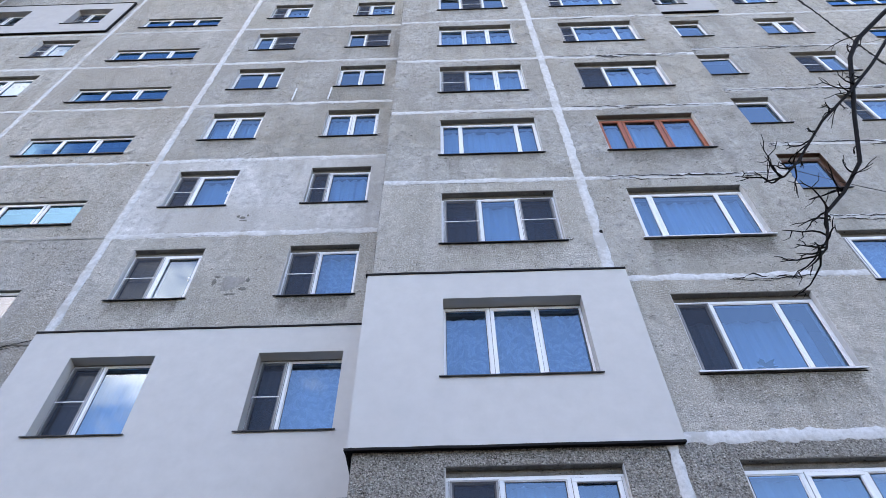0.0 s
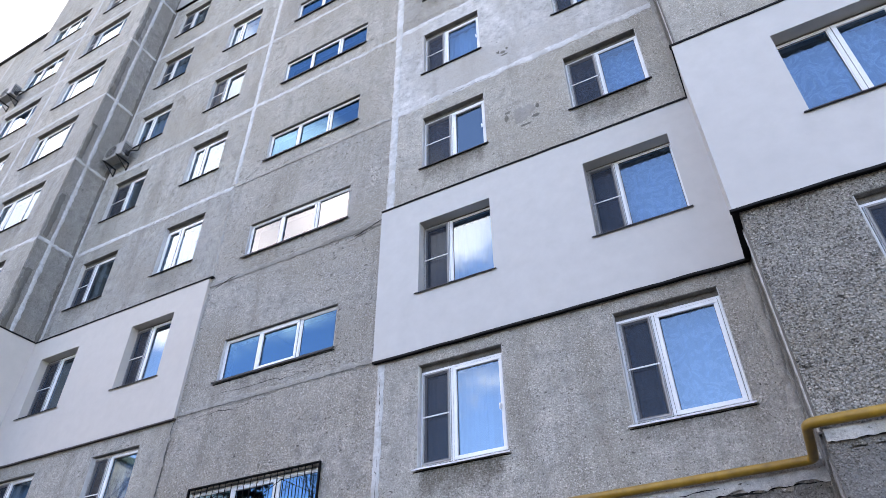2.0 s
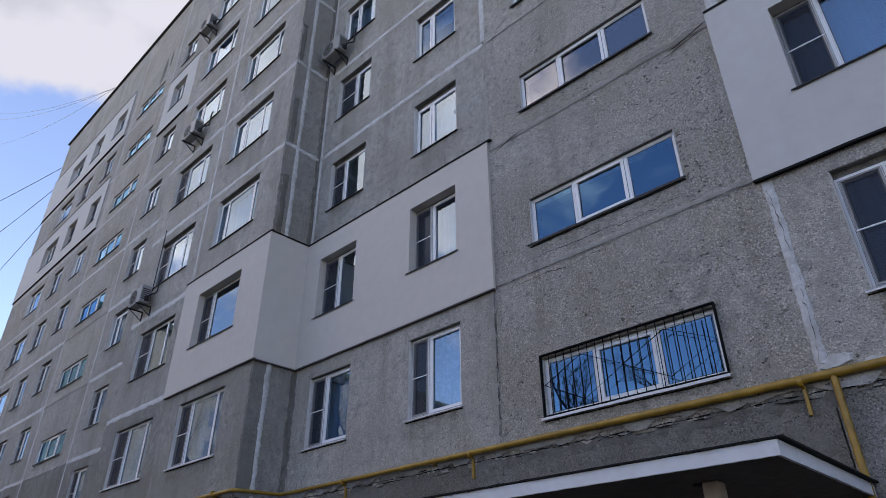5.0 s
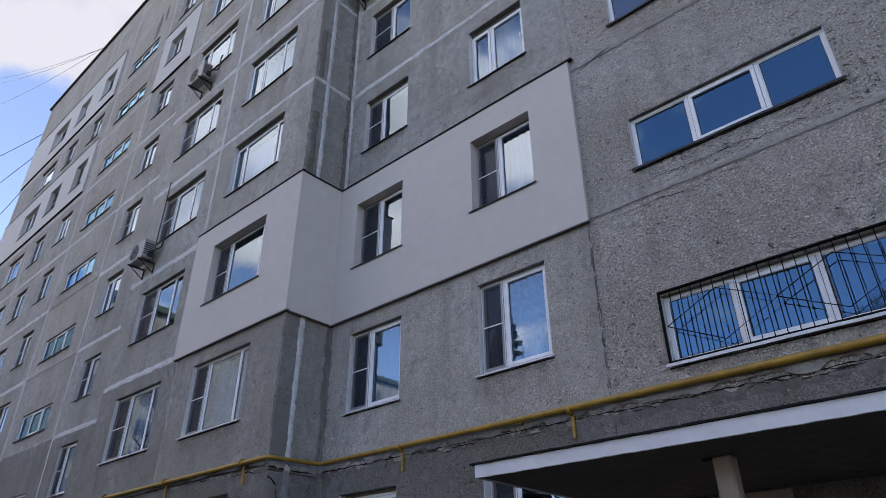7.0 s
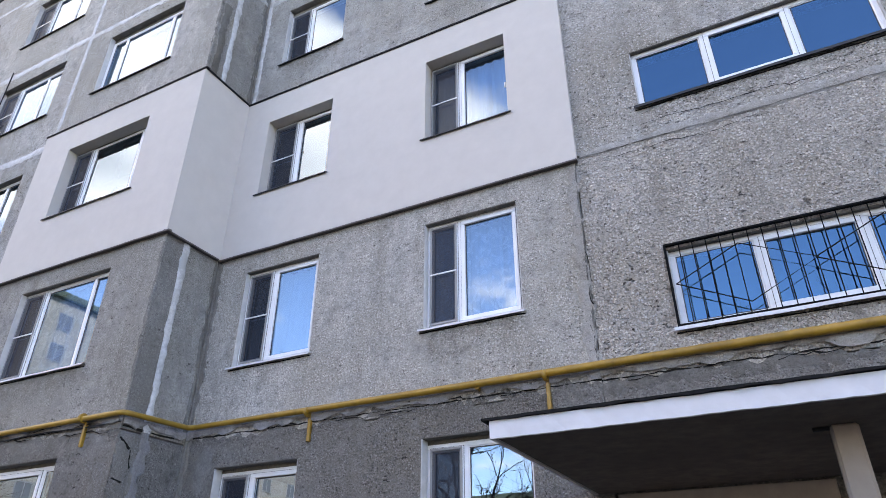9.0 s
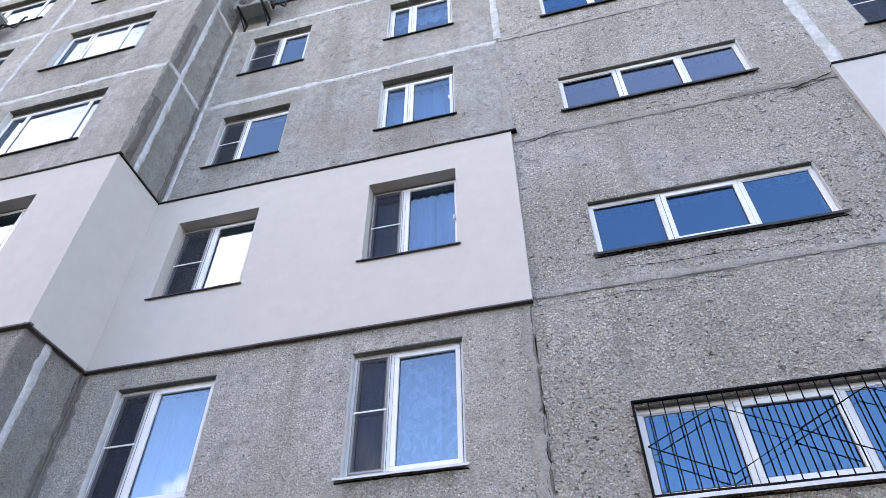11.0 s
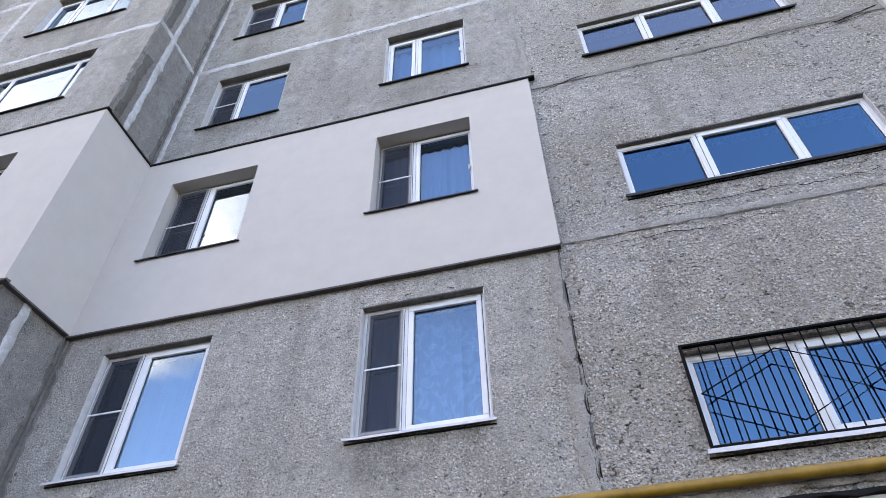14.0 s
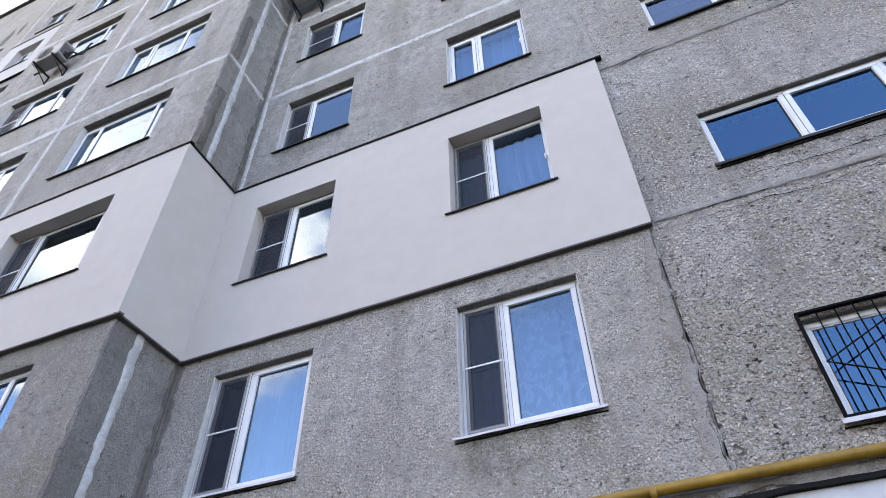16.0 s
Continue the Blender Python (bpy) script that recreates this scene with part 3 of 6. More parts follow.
def window(x0, x1, y, z0, h, leaves, screens=(), frame_mat=None, deep=0.10, sash=(), curtain=None, sill=None, label="", handle=None, lining=True, over=0.032, glass=None, head=0.0, lip=0.012, rim=0.055, under_shade=False, bars=True, reveal=None):
    """A window in an opening whose wall face lies at y: frame, sashes, panes, screens, sill and curtain."""
    frame_mat = frame_mat or PVC
    sill = sill or SILL_D
    _count[0] += 1
    w = x1 - x0
    ob = thing("window_%d" % _count[0], (x0, y, z0), label or "white plastic window with a sheet-metal sill", "window", "", "structure")
    kw = (round(w, 2), round(h, 2), round(deep, 3), tuple(leaves), tuple(sash), tuple(screens), frame_mat.name, rim)
    F, d0, d1 = rim, deep, deep + 0.07
    z_b = 0.02

    def frame_me():
        g = Geo().ring(0.004, w - 0.004, z_b, h - 0.004, F, d0, d1, 0.006)
        x = 0
        for q in leaves[:-1]:
            x += q * w
            g.box(x - 0.03, x + 0.03, d0, d1, z_b + F, h - F, 0.006)
        return g.mesh("window_frame", frame_mat)
    part("window_frame", cached(("frame", kw), frame_me), ob)
    x = 0
    for i, q in enumerate(leaves):
        a, b = x + (F if i == 0 else 0.03), x + q * w - (F if i == len(leaves) - 1 else 0.03)
        lo, hi = z_b + F, h - F
        x += q * w
        opens = i in sash
        s = 0.045 if opens else 0.016
        leaf_w, leaf_h = b - a, hi - lo
        me = cached(("sash", round(leaf_w, 3), round(leaf_h, 3), opens, frame_mat.name), lambda: Geo().ring(-0.008 if opens else 0.0, leaf_w + (0.008 if opens else 0), -0.008 if opens else 0.0, leaf_h + (0.008 if opens else 0), s + (0.008 if opens else 0), -0.014 if opens else 0.012, 0.04, 0.005).mesh("sash", frame_mat))
        sa = part("sash" if opens else "glazing_bead", me, ob, (a, d0, lo))
        if handle == i and opens:
            hm = cached(("handle",), lambda: Geo().box(-0.012, 0.012, -0.018, 0.0, -0.035, 0.035, 0.004).box(-0.009, 0.009, -0.05, -0.03, -0.075, 0.02, 0.004).box(-0.006, 0.006, -0.04, -0.01, -0.006, 0.006).mesh("handle", frame_mat))
            part("handle", hm, sa, (leaf_w - 0.048, -0.012, leaf_h * 0.45))
        if opens:      # dark ring painting the shadow line where the sash closes on the frame
            part("seal", cached(("seal", round(leaf_w, 3), round(leaf_h, 3)), lambda: Geo().ring(-0.013, leaf_w + 0.013, -0.013, leaf_h + 0.013, 0.006, -0.003, 0.002, 0).mesh("seal", GASKET_AND_SHADE)), ob, (a, d0, lo))
        pm = cached(("pane", round(leaf_w, 3), round(leaf_h, 3), s, (glass or GLASS).name), lambda: Geo().poly([(s, 0, s), (leaf_w - s, 0, s), (leaf_w - s, 0, leaf_h - s), (s, 0, leaf_h - s)]).mesh("pane", glass or GLASS))
        pane = part("pane", pm, ob, (a, d0 + 0.022, lo))
        pane.rotation_euler = (radians(rng.gauss(0, 0.25)), 0, radians(rng.gauss(0, 0.3)))
        pane.visible_shadow = False
        gm = cached(("gasket", round(leaf_w, 3), round(leaf_h, 3), s), lambda: Geo().ring(s - 0.004, leaf_w - s + 0.004, s - 0.004, leaf_h - s + 0.004, 0.010, 0, 0.006, 0).mesh("gasket", GASKET_AND_SHADE))
        part("gasket", gm, ob, (a, d0 + 0.014, lo))
        if i in screens:
            def scr():
                return Geo().poly([(0.0, 0, 0.0), (leaf_w, 0, 0.0), (leaf_w, 0, leaf_h), (0.0, 0, leaf_h)]).mesh("mesh", SCREEN)
            hold = part("insect_screen", cached(("scrframe", round(leaf_w, 3), round(leaf_h, 3), frame_mat.name), lambda: Geo().ring(0, leaf_w, 0, leaf_h, 0.026, -0.012, 0.0, 0.003).mesh("insect_screen", SCREEN_RIM)), ob, (a, d0 - 0.018, lo))
            if bars:
                part("crossbar", cached(("scrbar", round(leaf_w, 3), round(leaf_h, 3), frame_mat.name), lambda: Geo().box(0.004, leaf_w - 0.004, -0.015, -0.0025, leaf_h * 0.5 - 0.010, leaf_h * 0.5 + 0.010, 0.003).mesh("crossbar", frame_mat)), hold)
            part("mesh", cached(("scr", round(leaf_w, 3), round(leaf_h, 3)), scr), hold, (0, -0.005, 0), "dark grey insect mesh")
    # drip sill, bent down at its front edge, with its shade painted as a dark strip
    face = over - 0.05 if over > 0.08 else 0.0

    def sill_me():
        g = Geo()
        xa, xb, o = -0.05, w + 0.032, over + 0.008
        r = random.Random(int(w * 100) + int(h * 1000))
        n = 8
        rows = []
        for i in range(n + 1):
            x, s = xa + (xb - xa) * i / n, r.uniform(-0.003, 0.003)
            rows.append([(x, deep, 0.034), (x, -o, 0.006 + s), (x, -o - 0.002, -lip + s), (x, -o + 0.003, -lip - 0.001 + s), (x, -o + 0.004, 0.001 + s), (x, deep, 0.028)])
        for q in rows:
            g.v += q
        for i in range(n):
            for k in range(6):
                p, q = i * 6 + k, i * 6 + (k + 1) % 6
                g.f.append((p, p + 6, q + 6, q))
        g.f.append(tuple(range(5, -1, -1)))
        g.f.append(tuple(range(n * 6, n * 6 + 6)))
        return g.mesh("window_sill", sill)
    part("window_sill", cached(("sill", round(w, 2), round(deep, 3), sill.name, over, lip), sill_me), ob)
    # ragged dark strip on the wall, standing in for the sill's shade
    if under_shade:
        part("sill_bed", cached(("under_shade", round(w, 2), over, lip), lambda: strip_mesh(w + 0.07, 0.024, CRACK_AND_SHADE, 0.012, 0.35, int(w * 100), "sill_bed")), ob, (-0.044, -face, -lip - 0.006))
    if head:        # filler between the frame and the lintel, dark to paint the shade there
        part("head_packing", cached(("head_fill", round(w, 2), round(h, 2), round(deep, 3), head), lambda: Geo().box(0.002, w - 0.002, deep + 0.006, deep + 0.06, h - 0.002, h + head - 0.002, 0).mesh("head_packing", SEAM_AND_SHADE)), ob)
    if lining:      # plaster on the cheeks of the opening
        lm = cached(("lining", round(w, 2), round(h, 2), round(deep, 3), head, (reveal or PLASTER).name), lambda: Geo().box(-0.001, 0.012, 0.006, deep - 0.002, 0.036, h + head - 0.013, 0.002).box(w - 0.012, w + 0.001, 0.006, deep - 0.002, 0.036, h + head - 0.013, 0.002).mesh("reveal", reveal or PLASTER))
        part("reveal", lm, ob)
        # underside of the lintel, its shade put into a darker tone
        part("lintel", cached(("lintel", round(w, 2), round(h, 2), round(deep, 3), head, reveal is None), lambda: Geo().box(0, w, 0.004, deep - 0.002, h + head - 0.012, h + head + 0.001, 0.002).mesh("lintel", reveal or SEAM_AND_SHADE)), ob)
    if curtain:
        mat, full, *cover = curtain
        ca, cb = cover if cover else (0.0, 1.0)
        ch = h * full
        part("curtain", curtain_mesh(w * (cb - ca) - 0.06, ch - 0.06, mat, rng.choice((5, 7, 9)), rng.randrange(3)), ob, (w * ca + 0.03, deep + 0.20, h - ch + 0.03))
    return ob


HALVES, THIRDS = (0.5, 0.5), (1 / 3, 1 / 3, 1 / 3)
NARROW = (0.37, 0.63)
WIDE3 = (0.21, 0.58, 0.21)


def pick_curtain(f):
    return rng.choice([None, (CURTAIN, 1.0), (CURTAIN, 1.0), (TULLE, 1.0), (CURTAIN, 0.6), (BLIND, 0.35), None])


# windows whose make is known: column, floor -> settings
SPECIAL = {
    ("K", 4): dict(leaves=(0.46, 0.54), screens=(0,), sash=(0, 1), handle=1, curtain=(BLIND, 1.0, 0.0, 0.5)),
    ("L", 4): dict(leaves=(0.44, 0.56), screens=(0,), sash=(0,), curtain=(TULLE, 1.0)),
    ("K", 5): dict(leaves=NARROW, screens=(0,), sash=(0, 1), handle=1, curtain=(CURTAIN, 1.0)),
    ("L", 5): dict(leaves=(0.33, 0.67), screens=(0,), sash=(0,), curtain=(CURTAIN, 1.0)),
    ("K", 6): dict(leaves=HALVES, sash=(0, 1), curtain=(CURTAIN, 1.0)),
    ("L", 6): dict(leaves=HALVES, sash=(0, 1), curtain=(CURTAIN, 1.0)),
    ("K", 7): dict(leaves=(0.58, 0.42), sash=(1,), curtain=None),
    ("L", 7): dict(leaves=HALVES, sash=(0,), curtain=None),
    ("K", 8): dict(leaves=(0.42, 0.58), screens=(1,), sash=(0, 1), curtain=None),
    ("L", 8): dict(leaves=(0.4, 0.6), screens=(1,), sash=(1,), curtain=None),
    ("K", 3): dict(leaves=(0.38, 0.62), screens=(0,), sash=(0,), curtain=(BLIND, 1.0)),
    ("L", 3): dict(leaves=(0.35, 0.65), screens=(0,), sash=(0,), curtain=(TULLE, 1.0)),
    ("K", 2): dict(leaves=(0.38, 0.62), screens=(0,), sash=(0, 1), handle=1, curtain=(CURTAIN, 1.0), sill=SILL_W),
    ("L", 2): dict(leaves=(0.36, 0.64), screens=(0,), sash=(0, 1), curtain=(TULLE, 1.0), sill=SILL_W),
    ("K", 1): dict(leaves=HALVES, sash=(0,), curtain=None, sill=SILL_W),
    ("M", 1): dict(leaves=NARROW, screens=(0,), sash=(0,), curtain=None, sill=SILL_W),
    ("L", 1): dict(leaves=(0.42, 0.58), sash=(0,), curtain=None, sill=SILL_W),
    ("N", 1): dict(leaves=(0.38, 0.62), screens=(0,), sash=(0, 1), curtain=None, sill=SILL_W),
    ("P", 1): dict(leaves=(0.27, 0.53, 0.20), screens=(0,), sash=(0, 1), curtain=None, sill=SILL_W),
    ("Q", 1): dict(leaves=(0.33, 0.45, 0.22), sash=(0,), curtain=None, sill=SILL_W),
    ("M", 2): dict(leaves=(0.36, 0.64), screens=(0,), sash=(0, 1), curtain=(TULLE, 1.0), sill=SILL_W),
    ("N", 2): dict(leaves=(0.37, 0.63), screens=(0,), sash=(0, 1), curtain=(CURTAIN, 1.0), sill=SILL_W),
    ("M", 3): dict(leaves=(0.38, 0.62), screens=(0,), sash=(0, 1), handle=1, curtain=(CURTAIN, 0.9)),
    ("N", 3): dict(leaves=(0.40, 0.60), screens=(0,), sash=(0, 1), handle=1, curtain=None),
    ("M", 4): dict(leaves=(0.38, 0.62), sash=(0, 1), handle=1, curtain=(CURTAIN, 0.9)),
    ("N", 4): dict(leaves=(0.38, 0.62), screens=(0,), sash=(0,), curtain=None),
    ("N", 5): dict(leaves=(0.5, 0.5), screens=(0,), sash=(0, 1), curtain=None),
    ("A", 2): dict(leaves=(0.31, 0.38, 0.31), screens=(0,), sash=(0, 2), curtain=(CURTAIN, 1.0), sill=SILL_W),
    ("A", 3): dict(leaves=(0.33, 0.34, 0.33), sash=(1,), curtain=(TULLE, 1.0)),
    ("A", 4): dict(leaves=THIRDS, screens=(0, 2), sash=(0, 2), curtain=(CURTAIN, 1.0)),
    ("A", 5): dict(leaves=WIDE3, sash=(), curtain=(CURTAIN, 1.0)),
    ("A", 6): dict(leaves=THIRDS, screens=(0,), sash=(0, 2), curtain=(CURTAIN, 1.0)),
    ("A", 7): dict(leaves=THIRDS, sash=(1,), curtain=(CURTAIN, 1.0)),
    ("A", 8): dict(leaves=THIRDS, screens=(1,), sash=(1,), curtain=None),
    ("B", 3): dict(bars=False, leaves=(0.27, 0.46, 0.27), screens=(0,), sash=(0,), curtain=None, sill=SILL_W),
    ("B", 2): dict(leaves=(0.33, 0.34, 0.33), sash=(1,), curtain=(BLIND, 1.0), sill=SILL_W),
    ("B", 4): dict(leaves=(0.20, 0.57, 0.23), sash=(0,), curtain=(CURTAIN, 1.0), sill=SILL_W),
    ("B", 5): dict(leaves=(0.25, 0.38, 0.37), sash=(0, 1, 2), curtain=(CURTAIN, 1.0), frame_mat=BROWN, label="reddish brown wooden window in a white reveal"),
    ("B", 6): dict(bars=False, leaves=THIRDS, screens=(0,), sash=(), curtain=(CURTAIN, 1.0)),
    ("B", 7): dict(leaves=(0.2, 0.55, 0.25), screens=(0,), sash=(), curtain=(CURTAIN, 1.0)),
    ("X", 5): dict(leaves=(1.0,), sash=(0,), curtain=None, frame_mat=DARKWOOD, reveal=DARKWOOD, label="dark brown wooden single window"),
    ("X", 6): dict(leaves=(1.0,), curtain=None),
    ("X", 7): dict(leaves=(1.0,), curtain=None),
    ("X", 8): dict(leaves=(0.32, 0.68), screens=(0,), sash=(1,), curtain=None),
    ("P", 2): dict(leaves=(0.27, 0.53, 0.20), screens=(0,), sash=(0,), curtain=(TULLE, 1.0), sill=SILL_W),
    ("P", 3): dict(leaves=(0.25, 0.58, 0.17), screens=(0,), sash=(0,), curtain=None),
    ("P", 4): dict(leaves=(0.2, 0.62, 0.18), curtain=(CURTAIN, 1.0)),
    ("Q", 2): dict(leaves=(0.33, 0.45, 0.22), screens=(0,), sash=(0,), curtain=(TULLE, 1.0), sill=SILL_W),
    ("Q", 3): dict(leaves=(0.35, 0.38, 0.27), screens=(0,), sash=(0,), curtain=None),
}
# flats that were clad: column -> floors
CLAD = {"K": (3,), "L": (3,), "A": (3,), "M": (3, 9), "N": (3, 9), "P": (3,), "D": (8,), "F": (7, 9), "G": (7, 9), "H": (7, 9), "X": (9,)}
CLAD_T = 0.06


def head_of(c, f):
    """Height of the dark filler over a window's frame."""
    if f in CLAD.get(c, ()):
        return 0.03
    if f >= 4 or (c in "KLAB" and f >= 2):
        return 0.085
    return 0.05 if f == 1 else 0.0


def opening(c, f):
    """x0, x1, z0, z1 of the hole for column c on floor f."""
    x0, x1 = COLS[c]
    h = H_BAY if c in "ABPQ" else H_REC
    if f == 1:
        h = {"N": 1.46, "M": 1.51}.get(c, 1.55)
    elif f == 2:
        h = 1.47
    elif f in CLAD.get(c, ()):
        h = 1.44
    return x0, x1, sill_z(f), sill_z(f) + h + head_of(c, f)


def put_window(c, f, y):
    x0, x1, z0, z1 = opening(c, f)
    wide = c in "ABPQH"
    spec = dict(SPECIAL.get((c, f), {}))
    if not spec:
        if wide:
            lv = rng.choice([THIRDS, WIDE3, (0.25, 0.5, 0.25), (0.3, 0.4, 0.3)])
            spec = dict(leaves=lv, sash=(0,), screens=rng.choice([(), (0,), ()]), curtain=pick_curtain(f))
        else:
            lv = rng.choice([HALVES, NARROW, (0.4, 0.6), NARROW])
            spec = dict(leaves=lv, sash=(0, 1), screens=rng.choice([(), (0,), (0,)]), curtain=pick_curtain(f))
    clad = f in CLAD.get(c, ())
    spec.setdefault("label", "white plastic three-part window in a concrete panel" if wide else "white plastic two-part window in a concrete panel")
    if clad:
        spec["label"] = "white plastic window set deep in pale cladding"
    spec.setdefault("lining", not clad)
    if clad:
        spec["over"], spec["rim"] = 0.022 + CLAD_T, 0.03
        spec["deep"] = 0.13
    elif f <= 2:
        spec["deep"] = 0.09
    spec["head"] = head_of(c, f)
    if f == 1:
        spec["deep"] = 0.14
    if spec.get("sill") is SILL_W:
        spec["lip"], spec["under_shade"] = 0.018, True
        spec.setdefault("over", 0.045)
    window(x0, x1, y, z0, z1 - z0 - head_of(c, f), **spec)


def panel_material(c, f):
    if (c, f) == ("KL", 5):
        return CONC_PAINT
    # lower storeys take darker tones that paint in the blocked low sky
    if f == 1:
        return CONC_SHADE_LOW if c == "KL" else CONC_LOW
    if c in ("A", "B") and f == 2:
        return CONC_ROUGH
    if c in ("S", "T") or (c == "E" and f > 2):
        return CONC_STAIR if f <= 2 else CONC_UPPER
    if c in ("Q", "D", "E", "FG", "H") and f == 2:
        return CONC_SHADE_LOW
    if c == "P" and f == 2:
        return CONC_SHADE_BAY
    if c in ("P", "Q") and f >= 4:
        return CONC
    if f <= 2 or (c, f) in (("KL", 4), ("A", 4), ("B", 3)):
        return CONC
    return CONC_SMOOTH


# how wet the wall below a window is
DRIP = {("K", 4): 0.95, ("L", 4): 1.05, ("A", 2): 0.7, ("B", 3): 1.0, ("B", 4): 1.1, ("K", 2): 1.1, ("A", 4): 0.55, ("M", 2): 0.5, ("N", 2): 0.15, ("L", 2): 0.3, ("P", 2): 0.4, ("A", 5): 0.4, ("B", 5): 0.75,
        ("K", 5): 0.1, ("L", 5): 0.1}


# ---------------------------------------------------------------- walls
def face_wall(name, label, y, bays):
    """bays: (key, x0, x1, columns)"""
    wall = thing(name, (0, 0, 0), label, "wall", "", "structure")
    for key, x0, x1, cols in bays:
        for f in FLOORS:
            z0, z1 = (GROUND_BASE if f == 1 else top_z(f - 1)), top_z(f)
            wall_panel(wall, x0, x1, y, z0, z1, [opening(c, f) for c in cols], panel_material(key, f), [DRIP.get((c, f), rng.choice((0.12, 0.25, 0.45))) for c in cols])
            for c in cols:
                put_window(c, f, y)
        wall_panel(wall, x0, x1, y, top_z(9), ROOF_Z, [], CONC_SMOOTH)
    return wall


def stair_wall(name, label, y, key, x0, x1, grey=True):
    """Landing windows lie between the storeys, so that the panels follow them."""
    wall = thing(name, (0, 0, 0), label, "wall", "", "structure")
    a, b = STAIRS[key]
    cuts = [GROUND_BASE, *[top_z(f) for f in FLOORS], ROOF_Z]
    for i, (z0, z1) in enumerate(zip(cuts, cuts[1:])):
        holes = [(a, b, stair_z(k), stair_z(k) + H_ST) for k in range(8) if z0 < stair_z(k) < z1]
        wall_panel(wall, x0, x1, y, z0, z1, holes, panel_material(key, min(i + 1, 9)))
    for k in range(8):
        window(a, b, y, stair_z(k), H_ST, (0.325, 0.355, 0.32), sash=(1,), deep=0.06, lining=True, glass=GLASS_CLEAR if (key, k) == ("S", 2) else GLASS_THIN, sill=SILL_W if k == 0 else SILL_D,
               over=0.06 if k == 0 else 0.04, lip=0.03, under_shade=k <= 1, curtain=None, label="long white landing window of three panes")
    return wall


wall_kl = face_wall("wall_recess_right", "grey gravel-faced concrete panels with smeared white joints", REC, [("KL", X_ST_R, X_COR_R, "KL")])
wall_mn = face_wall("wall_recess_left", "grey gravel-faced concrete panels with smeared white joints", REC, [("MN", X_COR_L, X_ST_L, "MN")])
wall_st = stair_wall("wall_stairwell", "brownish grey rough concrete panels of the stairwell", REC, "S", X_ST_L, X_ST_R)
wall_ab = face_wall("wall_bay_right", "grey gravel-faced concrete panels of a projecting bay", BAY, [("A", X_COR_R, X_BAY_RJ, "A"), ("B", X_BAY_RJ, X_BAY_R1, "B")])
wall_pq = face_wall("wall_bay_left", "grey gravel-faced concrete panels of a projecting bay", BAY, [("P", X_BAY_LJ, X_COR_L, "P"), ("Q", X_BAY_L0, X_BAY_LJ, "Q")])
wall_xy = face_wall("wall_far_right", "weathered grey concrete panels beyond the bay", REC, [("XY", X_BAY_R1, X_FAR[3], "XY")])
wall_t = stair_wall("wall_stairwell_right", "weathered grey concrete panels of a farther stairwell", REC, "T", X_FAR[3], X_FAR[4])
wall_d = face_wall("wall_far_left", "weathered grey concrete panels beyond the bay", REC, [("D", X_FAR[2], X_BAY_L0, "D")])
wall_e = stair_wall("wall_stairwell_left", "weathered grey concrete panels of a farther stairwell", REC, "E", X_FAR[1], X_FAR[2])
wall_fgh = face_wall("wall_end_left", "weathered grey concrete panels at the end of the block", REC, [("FG", X_FAR[0], X_FAR[1], "FG"), ("H", X_END_L, X_FAR[0], "H")])


